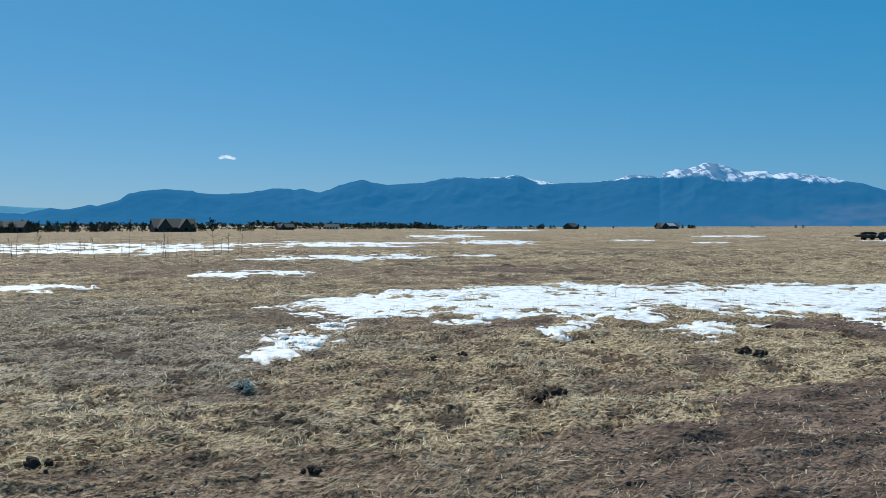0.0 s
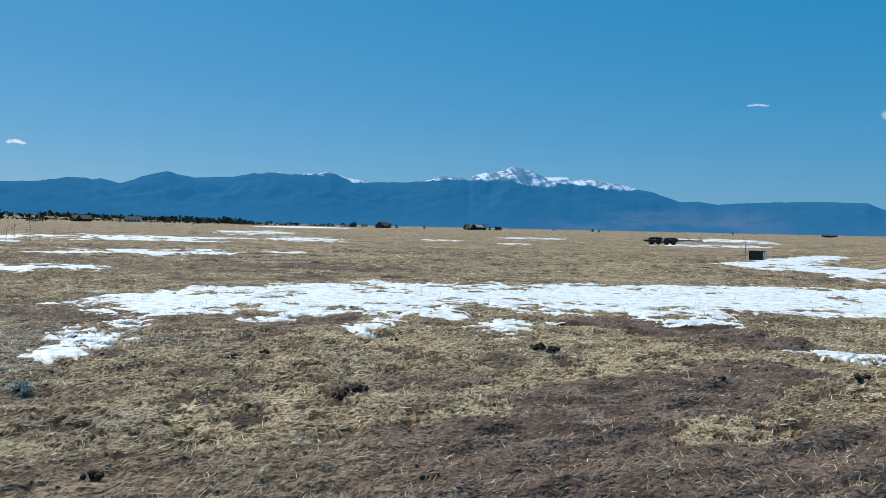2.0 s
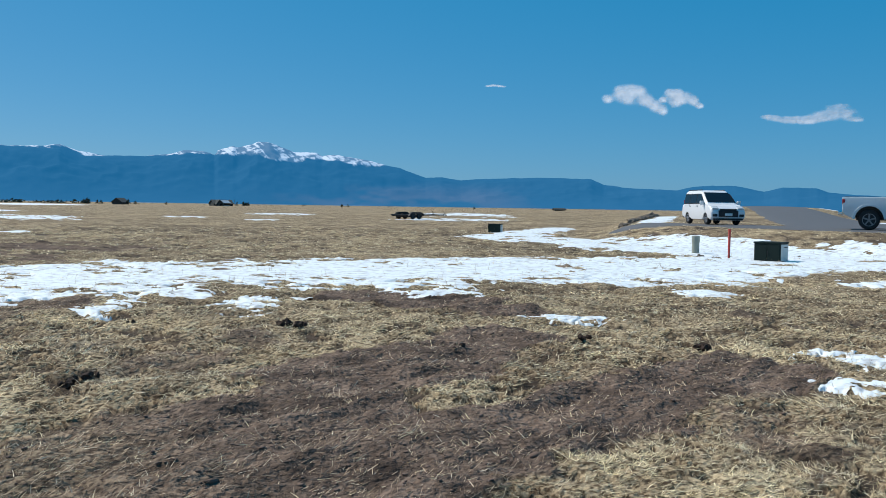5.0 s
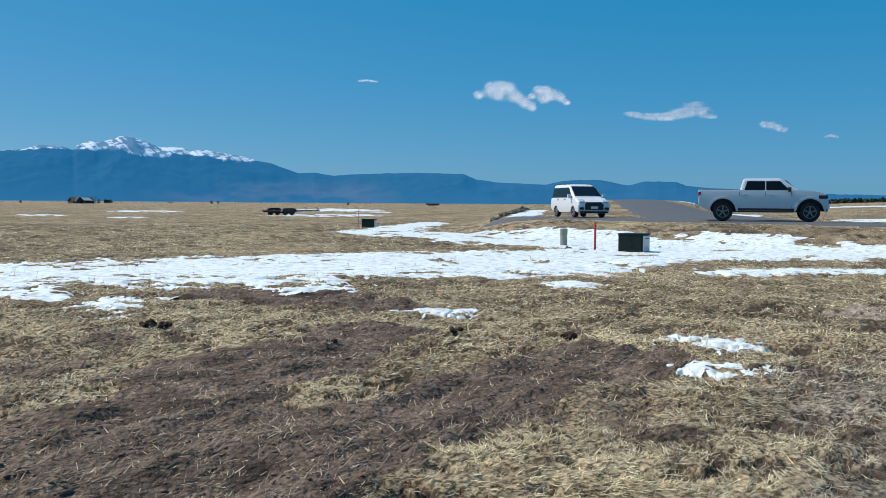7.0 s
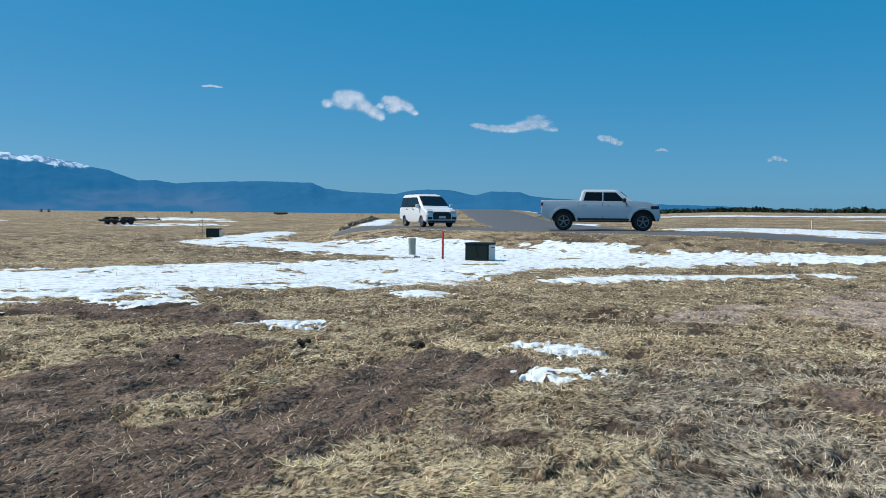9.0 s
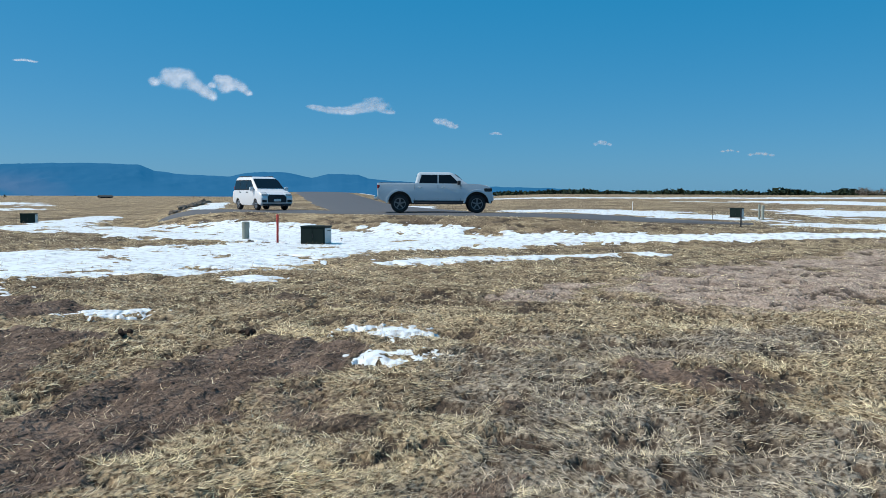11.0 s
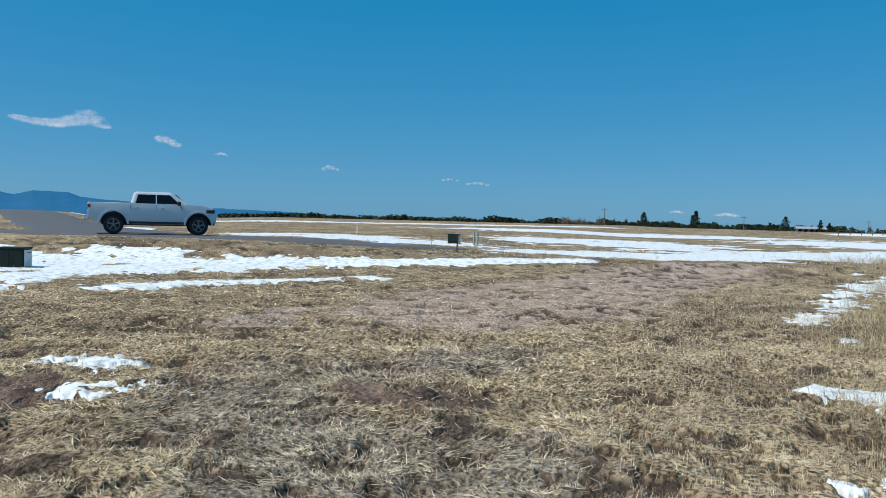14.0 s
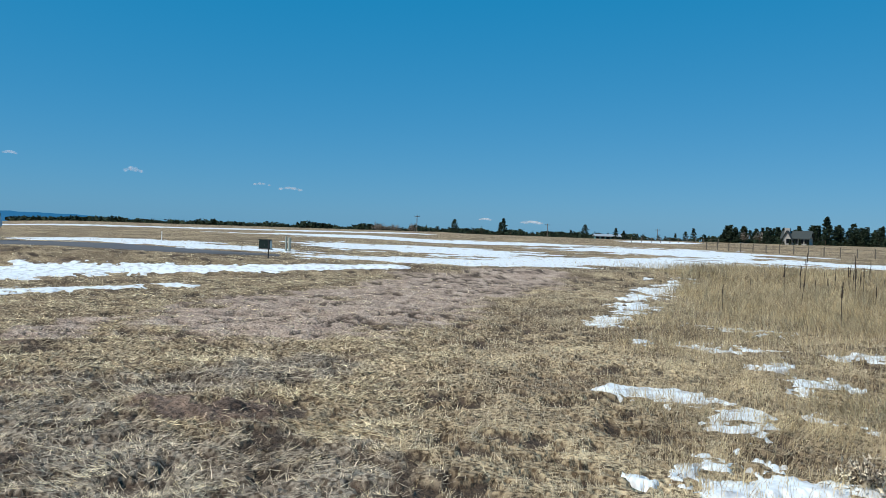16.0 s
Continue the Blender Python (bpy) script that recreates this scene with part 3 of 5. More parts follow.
snow_patch(6.75, -1.55, 0.24, 0.10, 0.72, 0.16, 0.6, 0.009)
snow_patch(6.45, -1.65, 0.12, 0.16, 0.72, 0.16, 0.5, 0.009)
snow_patch(6.5, -1.14, 0.11, 0.12, 0.60, 0.14, 0.5, 0.010)
snow_patch(14.7, -3.7, 0.55, 0.75, 0.80, 0.3, 0.9, 0.005)
snow_patch(14.2, -5.9, 0.5, 0.5, 0.80, 0.3, 0.8, 0.006)
snow_patch(17.8, -5.0, 0.6, 0.9, 0.80, 0.3, 1.0, 0.004)


def snow_cover(x, y, ground=None):
    """Depth of the snow over the ground, below 0 where there is none."""
    ground = ground_z(x, y) if ground is None else ground
    out = np.full(len(x), -1.0)
    for cx, cy, reach, level in SNOW:
        near = np.hypot(x - cx, y - cy) < reach
        if near.any():
            out[near] = np.maximum(out[near], level(x[near], y[near]) - ground[near])
    return out


# ---- roads: asphalt 25 mm thick on the bank ----
def build_road(name, label, middle):
    """Asphalt along points of x, y and half width, laid on the land."""
    pts = [Vector(p) for p in middle]
    rows = []
    for p, q in zip(pts, pts[1:]):
        steps = max(2, int((q - p).length / 1.0))
        side = Vector(((q - p).y, -(q - p).x, 0)).normalized()
        rows += [(p.lerp(q, k / steps), side) for k in range(steps)]
    rows.append((pts[-1], side))
    v, f = [], []
    for p, s in rows:
        half = p.z
        for k, c in enumerate(np.linspace(-half, half, 13)):
            w = p + s * float(c)
            z = float(land(np.array([w.x]), np.array([w.y]))[0]) + 0.03 + 0.05 * (1 - (c / half) ** 2)
            v.append((w.x, w.y, z - (0.12 if k in (0, 12) else 0)))
    for i in range(len(rows) - 1):
        for k in range(12):
            f.append((i * 13 + k, i * 13 + k + 1, i * 13 + k + 14, i * 13 + k + 13))
    tagged(sheet(name, v, f, M_ASPHALT), label, "road", kind="structure")


build_road("road", "grey two-lane asphalt road on a low bank", [(39.4, 9.4, 0.2), (38.7, 11.2, 1.1), (37.7, 13.4, 2.5), (37.4, 17, 3.4), (37.3, 20, 3.75), (36.3, 30, 3.75), (35.8, 34.5, 3.75), (34.7, 37.6, 3.2), (33.4, 40.0, 1.6)])
build_road("side_road", "grey asphalt side road climbing a low rise", [(39.0, 27.5, 4.4), (43.8, 31.7, 4.4), (116, 100.7, 4.8), (160, 142, 4.8)])


# ---- the far range and the sky's clouds ----
RIDGE_AZ = [-48, -34, -26.8, -25.6, -24.1, -23.4, -21.9, -21.5, -20.2, -19.7, -18.8, -17.6, -15.9, -15.6, -14.4, -12.5, -10.9, -10, -9.6, -9.1, -8,
            -7.3, -6.7, -5.3, -4.7, -3.6, -1.2, -0.1, 1.5, 2.1, 4.1, 4.9, 5.9, 7.4, 9.7, 11.5, 12, 13.2, 13.9, 14.1, 15, 15.3, 16.2, 16.5, 17.2,
            18.4, 18.9, 20.2, 20.6, 21.5, 22.9, 23.8, 24.7, 25.6, 26.3, 27.3, 28.3, 29.6, 31, 33.1, 36, 38, 38.8, 40.4, 43.4, 44.3, 44.9, 46.5, 47.2,
            48.5, 49.6, 50.5, 51.5, 52.1, 53.1, 59.3, 63.8, 67.7, 74]
RIDGE_UP = [4, 9, 16.4, 15.3, 21.5, 19.5, 25, 23.9, 30.6, 37.3, 40.5, 42.5, 41, 38.5, 37.4, 39.2, 44, 44.1, 42.2, 44.1, 39.7, 42.9, 48.1, 54.5, 51.3,
            48.7, 50.6, 55, 57.5, 55.5, 57.2, 59.4, 53.1, 49, 49.8, 53.8, 57.5, 57.1, 53.2, 58.7, 63.7, 62, 66, 69, 68.7, 61.4, 58.2, 58.8, 55, 57,
            52.8, 50, 46, 43.2, 38.7, 32.9, 33.9, 30.5, 32.1, 33.9, 34.6, 33.4, 27.5, 24, 21.9, 25.9, 27.2, 27.4, 26.2, 21.3, 26.5, 26, 25.6, 21.1,
            19.3, 13.1, 11.8, 8.1, 2]


def build_range(name, label, az0, az1, ridge, near, crest, far, mat, seed):
    """A range of hills: spurs and gullies below a crest line."""
    az = np.arange(az0, az1, 0.07)
    r = np.concatenate([np.linspace(near, crest, 72), np.linspace(crest, far, 10)[1:]])
    a, d = np.meshgrid(az, r)
    top = ridge(a) + 0.30 * fractal(a, a * 0, 0.5, 3, seed)
    rise = np.where(d <= crest, ss((d - near) / (crest - near)) ** 0.8, 1 - 0.5 * (d - crest) / (far - crest))
    spur = 1 - np.abs(fractal(a, d / 50.0, 3.0, 4, seed + 3, 0.5)) * 1.3
    cut = np.clip(1 - rise, 0, 1) * rise * 4
    up = top * rise * (1 - 0.16 * cut * (1 - spur)) + 0.7 * fractal(a, d / 50.0, 1.2, 3, seed + 6) * cut
    x, y = d * np.sin(np.radians(a)), d * np.cos(np.radians(a))
    z = np.maximum(up, -2) * crest / 1000.0 + 1.2
    n, k = a.shape
    i, j = np.meshgrid(np.arange(n - 1), np.arange(k - 1), indexing="ij")
    f = np.stack([i * k + j, (i + 1) * k + j, (i + 1) * k + j + 1, i * k + j + 1], -1).reshape(-1, 4)[:, ::-1]
    ob = sheet(name, np.stack([x.ravel(), y.ravel(), z.ravel()], 1), f, mat)
    return tagged(ob, label, "mountains", kind="structure"), a.ravel(), (up).ravel(), d.ravel()


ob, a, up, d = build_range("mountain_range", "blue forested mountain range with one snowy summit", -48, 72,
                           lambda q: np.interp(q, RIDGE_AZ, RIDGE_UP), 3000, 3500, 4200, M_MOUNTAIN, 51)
line = np.interp(a, [-50, -2, 0.2, 5.3, 6.3, 11.2, 12.2, 13.9, 14.3, 15.3, 16.6, 17.4, 19.2, 19.6, 20.6, 21.1, 21.7, 22.6, 23.4, 24.7, 25.2, 80],
                 [90, 90, 53.6, 54.6, 47.8, 50.6, 53.6, 52.0, 51.6, 51.2, 53.0, 46.4, 45.2, 50.5, 48.4, 46.5, 48.6, 44.0, 42.8, 45.0, 70, 90])
streak = 1.5 * fractal(a + up / 8.0, up / 5.0, 0.8, 5, 61, 0.7)
rock = 0.65 * fractal(a * 1.7 + up / 11.0, up / 30.0, 0.5, 4, 62, 0.66) + 0.5 * fractal(a - up / 9.0, up / 10.0, 0.4, 3, 64, 0.7)
number_layer(ob, "snow", ss((up + streak - line) / 1.2) * (0.16 + 0.80 * ss((rock + 0.16) / 0.34)))
number_layer(ob, "bare", 0.5 * ss((30 - up) / 22) * ss((a - 15) / 8) * ss((36 - a) / 6) * ss((fractal(a, up / 6.0, 3.0, 4, 63) + 0.4) / 0.8))
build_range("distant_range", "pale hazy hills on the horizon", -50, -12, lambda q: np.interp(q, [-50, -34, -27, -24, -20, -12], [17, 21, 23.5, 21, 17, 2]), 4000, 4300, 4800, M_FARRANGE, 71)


def cloud_material():
    m = bpy.data.materials.new("cloud")
    m.use_nodes = True
    n, l = m.node_tree.nodes, m.node_tree.links
    n.remove(n["Principled BSDF"])
    white, thin, clear = n.new("ShaderNodeBsdfDiffuse"), n.new("ShaderNodeBsdfTranslucent"), n.new("ShaderNodeBsdfTransparent")
    white.inputs["Color"].default_value = thin.inputs["Color"].default_value = (0.82, 0.82, 0.85, 1)
    body, out = n.new("ShaderNodeMixShader"), n.new("ShaderNodeMixShader")
    body.inputs["Fac"].default_value = 0.72
    a = n.new("ShaderNodeAttribute")
    a.attribute_name = "thick"
    geo, t = n.new("ShaderNodeNewGeometry"), n.new("ShaderNodeTexNoise")
    t.inputs["Scale"].default_value, t.inputs["Detail"].default_value = 0.016, 3
    l.new(geo.outputs["Position"], t.inputs["Vector"])
    add = n.new("ShaderNodeMath")
    add.operation = "MULTIPLY_ADD"
    l.new(t.outputs["Fac"], add.inputs[0])
    add.inputs[1].default_value = 0.5
    l.new(a.outputs["Fac"], add.inputs[2])
    edge = n.new("ShaderNodeMapRange")
    edge.interpolation_type = "SMOOTHSTEP"
    edge.inputs["From Min"].default_value, edge.inputs["From Max"].default_value = 0.26, 1.30
    edge.inputs["To Max"].default_value = 0.84
    l.new(add.outputs[0], edge.inputs["Value"])
    # faint added emission stands in for sunlight scattered inside the cloud
    scattered, lit = n.new("ShaderNodeEmission"), n.new("ShaderNodeAddShader")
    scattered.inputs["Color"].default_value, scattered.inputs["Strength"].default_value = (0.86, 0.93, 1.0, 1), 0.22
    l.new(white.outputs[0], body.inputs[1])
    l.new(thin.outputs[0], body.inputs[2])
    l.new(body.outputs[0], lit.inputs[0])
    l.new(scattered.outputs[0], lit.inputs[1])
    l.new(edge.outputs["Result"], out.inputs["Fac"])
    l.new(clear.outputs[0], out.inputs[1])
    l.new(lit.outputs[0], out.inputs[2])
    l.new(out.outputs[0], n["Material Output"].inputs["Surface"])
    return m


M_CLOUD = cloud_material()


def cloud(az, up, half_w, half_h, puffs, thin=0.0, slant=0.0, label="small white fair-weather cumulus cloud"):
    """A cloud 3 km off: a lumpy pillow, thick in the middle and frayed at the rim."""
    rng = random.Random(int(az * 100) + 7)
    balls = []
    for k in range(puffs if isinstance(puffs, int) else 0):
        u = -0.75 + 1.5 * (k + 0.5) / puffs + rng.uniform(-0.1, 0.1)
        balls.append((u, -0.30 + rng.uniform(0, 0.7) * (1 - u * u) - slant * u, rng.uniform(0.34, 0.62)))
    if not isinstance(puffs, int):
        balls = puffs
    nu, nv = 66, 44
    u, v = np.meshgrid(np.linspace(-1.3, 1.3, nu), np.linspace(-1.4, 1.4, nv), indexing="ij")
    u, v = u.ravel(), v.ravel()
    thick = np.zeros_like(u)
    aspect = half_w / half_h
    for bu, bv, br in balls:
        thick = thick + np.exp(-(((u - bu) * (1.15 if thin > 0.12 else min(aspect, 2.0))) ** 2 + ((v - bv) * 1.2) ** 2) / (br * 0.85) ** 2)
    thick = 1 - np.exp(-1.25 * thick)
    body = np.clip(thick, 0, 1)
    thick = thick * 1.35 - 0.28
    thick = thick + 0.15 * fractal(u * aspect, v, 0.5, 5, int(az * 10) % 97 + 5, 0.65) * (thick > -0.3) - thin
    rim = ss((1.3 - np.abs(u)) / 0.25) * ss((1.4 - np.abs(v)) / 0.3)
    thick = thick * rim - (1 - rim)
    swell = body * half_h * 0.28 * rim
    far = 3000.0
    out, side = bearing(az, 1), bearing(az + 90, 1)
    verts = []
    for sign in (-1, 1):
        p = np.outer(far + sign * swell, np.array(out)) + np.outer(u * half_w, np.array(side))
        p[:, 2] = far * up + v * half_h
        verts.append(p)
    verts = np.concatenate(verts)
    i, j = np.meshgrid(np.arange(nu - 1), np.arange(nv - 1), indexing="ij")
    q = np.stack([i * nv + j, i * nv + j + 1, (i + 1) * nv + j + 1, (i + 1) * nv + j], -1).reshape(-1, 4)
    q = q[(thick[q] > -0.45).any(1)]
    q = np.concatenate([q, q[:, ::-1] + nu * nv])
    used, inverse = np.unique(q, return_inverse=True)
    ob = sheet("cloud", verts[used], inverse.reshape(-1, 4), M_CLOUD)
    number_layer(ob, "thick", np.concatenate([thick, thick])[used])
    ob.visible_shadow = False
    tagged(ob, label, "cloud", "clouds in the blue sky")


cloud(40.7, 0.1218, 122, 60, [(-0.78, 0.1, 0.34), (-0.45, 0.5, 0.42), (-0.15, 0.55, 0.4), (0.1, 0.5, 0.36), (-0.25, 0.1, 0.5), (0.25, 0.0, 0.45), (0.5, -0.3, 0.4), (0.70, -0.55, 0.34)])
cloud(43.4, 0.1215, 76, 46, [(-0.75, 0.0, 0.3), (-0.45, 0.5, 0.42), (-0.1, 0.45, 0.42), (0.2, 0.1, 0.5), (0.55, -0.1, 0.42), (0.8, -0.45, 0.3), (-0.2, -0.1, 0.5)])
cloud(51.0, 0.1017, 140, 42, [(-0.95, 0.0, 0.24), (-0.7, -0.15, 0.34), (-0.4, -0.3, 0.40), (-0.1, -0.3, 0.42), (0.2, -0.25, 0.45), (0.42, 0.1, 0.48), (0.55, 0.65, 0.34), (0.68, 0.1, 0.46), (0.92, -0.35, 0.26)], 0.22, 0.0, "flat thin grey-white cloud")
cloud(57.2, 0.0839, 56, 29, [(-0.6, 0.3, 0.45), (-0.2, 0.25, 0.5), (0.2, -0.05, 0.5), (0.55, -0.3, 0.42)], -0.10, 0.0, "small wispy white cloud")
WISP_PUFFS = [(-0.55, -0.1, 0.42), (-0.15, 0.15, 0.48), (0.2, 0.05, 0.46), (0.6, -0.2, 0.4)]
WISP = "faint wisp of white cloud"
cloud(31.7, 0.1379, 45, 12, WISP_PUFFS, 0.16, label=WISP)
cloud(-13.8, 0.0785, 37, 18, WISP_PUFFS, 0.2, label=WISP)
cloud(67.2, 0.0621, 42, 20, WISP_PUFFS, 0.08, label=WISP)
cloud(75.0, 0.0525, 40, 12, WISP_PUFFS, 0.12, label=WISP)
cloud(76.8, 0.0488, 56, 15, WISP_PUFFS, 0.12, label=WISP)
cloud(89.5, 0.0214, 32, 10, WISP_PUFFS, 0.2, label=WISP)
cloud(92.5, 0.0194, 48, 14, WISP_PUFFS, 0.16, label=WISP)
cloud(60.4, 0.0732, 28, 11, WISP_PUFFS, 0.2, label=WISP)


# ---- dry grass, crumbs of earth ----
def stems(name, label, mat, x, y, length, width, lean, rng, bend=0.25, sink=0.01, straight=False, course=None, z=None):
    """Thin bent stems: lean is the angle above the ground in degrees."""
    n = len(x)
    z = (ground_z(x, y) if z is None else z) - sink
    turn = (0.35 + 2.0 * fractal(x, y, 1.3, 3, 231) + rng.normal(0, 0.85, n)) if course is None else course + rng.normal(0, 0.55, n)
    up = np.radians(lean)
    way = np.stack([np.cos(up) * np.cos(turn), np.cos(up) * np.sin(turn), np.sin(up)], 1)
    flat = np.stack([-np.sin(turn), np.cos(turn), np.zeros(n)], 1)
    roll = rng.normal(0, 0.5, n)[:, None]
    side = flat * np.cos(roll) + np.cross(way, flat) * np.sin(roll)
    foot = np.stack([x, y, z], 1)
    mid = foot + way * (length * 0.55)[:, None]
    sag = np.stack([rng.normal(0, bend, n), rng.normal(0, bend, n), rng.normal(-0.25 * bend, 0.4 * bend, n)], 1)
    tip = mid + (way + sag) * (length * 0.45)[:, None]
    tip[:, 2] = np.maximum(tip[:, 2], z + 0.012)
    w = side * (width / 2)[:, None]
    if straight:
        tip = foot + way * length[:, None]
        v = np.stack([foot - w, foot + w, tip + w * 0.6, tip - w * 0.6], 1).reshape(-1, 3)
        return tagged(sheet(name, v, np.arange(n * 4).reshape(-1, 4), mat, smooth=False), label, "grass", kind="stuff")
    v = np.stack([foot - w, foot + w, mid + w * 0.9, mid - w * 0.9, tip + w * 0.35, tip - w * 0.35], 1).reshape(-1, 3)
    k = np.arange(n)[:, None] * 6
    f = np.concatenate([k + np.array([[0, 1, 2, 3]]), k + np.array([[3, 2, 4, 5]])])
    return tagged(sheet(name, v, f, mat, smooth=False), label, "grass", kind="stuff")


def scatter(n, r0, r1, az0, az1, rng):
    """Places thinning out with distance."""
    r = np.exp(rng.uniform(math.log(r0), math.log(r1), n))
    a = np.radians(rng.uniform(az0, az1, n))
    return r * np.sin(a), r * np.cos(a), r


def build_grass():
    rng = np.random.default_rng(5)
    x, y, r = scatter(STEMS, 4.3, 62, -30, 117, rng)
    soil, path, grey = soil_layer(x, y), path_layer(x, y), grey_layer(x, y)
    height = ground_z(x, y)
    snow = snow_cover(x, y, height)
    clump = 0.60 + 0.35 * fractal(x, y, 0.7, 2, 201) + 0.45 * fractal(x, y, 0.22, 2, 202)
    chance = clump * (1 - 0.55 * soil) * (1 - 0.80 * path) * (1 - 0.96 * gap_layer(x, y, soil)) * (1 - ss(snow / 0.035)) * (1 - road_cover(x, y))
    keep = rng.uniform(0, 1, len(x)) < chance
    x, y, r, soil, grey, height = x[keep], y[keep], r[keep], soil[keep], grey[keep], height[keep]
    dull = rng.uniform(0, 1, len(x)) < 0.10 + 0.75 * grey + 0.3 * soil
    big = (r / 6.0) ** 0.85
    length = rng.uniform(0.035, 0.125, len(x)) * (1 + 0.15 * grey) * np.maximum(1, (r / 9) ** 0.22)
    width = rng.uniform(0.0022, 0.0050, len(x)) * (1 - 0.2 * grey) * np.maximum(1, big)
    lean = np.abs(rng.normal(4, 13, len(x))) * np.minimum(1, (10 / r) ** 0.5) + 2
    upright = rng.uniform(0, 1, len(x)) < 0.10 * (1 - 0.8 * soil)
    lean = np.where(upright, rng.uniform(30, 75, len(x)), lean)
    length = np.where(upright, length * 0.42, length)
    fluffy = ss((np.degrees(np.arctan2(x, y)) - 84) / 9)
    length, width = length * (1 - 0.35 * fluffy), width * (1 - 0.30 * fluffy)
    lean = np.where(rng.uniform(0, 1, len(x)) < 0.5 * fluffy, rng.uniform(25, 80, len(x)), lean)
    earthy = (rng.uniform(0, 1, len(x)) < 0.90 * ss((soil - 0.25) / 0.4)) & (rng.uniform(0, 1, len(x)) > 0.06)
    q = earthy & (r < 24)
    stems("earthy_straw", "short earth-stained straw combed along the turned soil", M_SOILSTRAW, x[q], y[q], length[q] * 0.8, width[q] * 1.25, lean[q], rng, straight=True, course=0.43, z=height[q])
    dull = dull & ~earthy
    soft = ~earthy & ~dull & (rng.uniform(0, 1, len(x)) < 0.97 * fluffy)
    for name, label, mat, pick in (("straw_grass", "flattened yellow straw grass over the field", M_STRAW, ~dull & ~earthy & ~soft), ("fine_grass", "fine fluffy olive-tan grass over the field", M_FLUFF, soft), ("matted_thatch", "grey matted thatch of last year's grass", M_GREYSTRAW, dull)):
        for reach, only in ((r < 9, False), (r >= 9, True)):
            q = pick & reach
            stems(name, label, mat, x[q], y[q], length[q], width[q], lean[q], rng, straight=only, z=height[q])

    # thinner cover close in and all round
    a, near = rng.uniform(0, 2 * np.pi, 60000), np.sqrt(rng.uniform(0.05, 19, 60000))
    x, y = near * np.sin(a), near * np.cos(a)
    stems("straw_grass", "flattened yellow straw grass over the field", M_STRAW, x, y, rng.uniform(0.04, 0.12, 60000), rng.uniform(0.003, 0.006, 60000), rng.uniform(2, 25, 60000), rng, straight=True)

    # standing grass beside the field's open end
    x, y, r = scatter(TALL_STEMS, 5.2, 50, 92, 121, rng)
    az = np.degrees(np.arctan2(x, y)) + 3.0 * fractal(x, y, 4.0, 3, 211)
    stand = ss((az - 96.5) / 5) * (0.55 + 0.6 * fractal(x, y, 1.4, 3, 212)) * (1 - 0.7 * ss(snow_cover(x, y) / 0.03 + 0.3)) * (1 - 0.5 * gap_layer(x, y)) * ss((r - 5) / 4)
    keep = rng.uniform(0, 1, len(x)) < stand
    x, y, r = x[keep], y[keep], r[keep]
    high = rng.uniform(0.10, 0.26, len(x)) + 0.26 * ss((r - 12) / 12) * rng.uniform(0.3, 1, len(x))
    stems("tall_grass", "tall fine dry grass standing at the field's edge", M_TALL, x, y, high, rng.uniform(0.0014, 0.0028, len(x)) * np.maximum(1, (r / 7) ** 0.8), rng.uniform(38, 88, len(x)), rng, 0.35)

    # the thick stand beyond it
    x, y, r = scatter(90000, 17, 50, 99, 121, rng)
    az = np.degrees(np.arctan2(x, y)) + 2.0 * fractal(x, y, 4.0, 3, 213)
    keep = (rng.uniform(0, 1, len(x)) < ss((az - 102) / 3) * ss((r - 17) / 6) * (0.75 + 0.3 * fractal(x, y, 2.0, 2, 214))) & (rng.uniform(0, 1, len(x)) < 1 - 0.5 * ss(snow_cover(x, y) / 0.03))
    x, y, r = x[keep], y[keep], r[keep]
    stems("tall_grass", "dense pale stand of fine dry grass", M_TALL, x, y, rng.uniform(0.22, 0.50, len(x)), rng.uniform(0.004, 0.008, len(x)) * (r / 22), rng.uniform(55, 88, len(x)), rng, 0.35)

    # thin stems poking out of the snow
    x, y, r = scatter(110000, 5.5, 60, -33, 119, rng)
    snow = snow_cover(x, y)
    patchy = fractal(x, y, 1.6, 3, 221)
    keep = (snow > -0.01) & (snow < 0.08) & (rng.uniform(0, 1, len(x)) < 0.10 + 0.45 * ss(patchy * 1.4)) & (rng.uniform(0, 1, len(x)) < np.exp(-np.maximum(snow, 0) * 45))
    x, y, r = x[keep], y[keep], r[keep]
    sx, sy, sr = scatter(70000, 5.5, 24, 93, 119, rng)
    snow = snow_cover(sx, sy)
    keep = (snow > 0) & (snow < 0.06) & (rng.uniform(0, 1, len(sx)) < np.exp(-np.maximum(snow, 0) * 50))
    x, y, r = np.append(x, sx[keep]), np.append(y, sy[keep]), np.append(r, sr[keep])
    stems("snow_stubble", "stubble of dry stems standing out of the snow", M_TALL, x, y, rng.uniform(0.08, 0.2, len(x)), 0.003 * np.maximum(1, (r / 8) ** 0.8), rng.uniform(35, 85, len(x)), rng, 0.3, -0.01)


STEMS, TALL_STEMS = 1060000, 100000
build_grass()


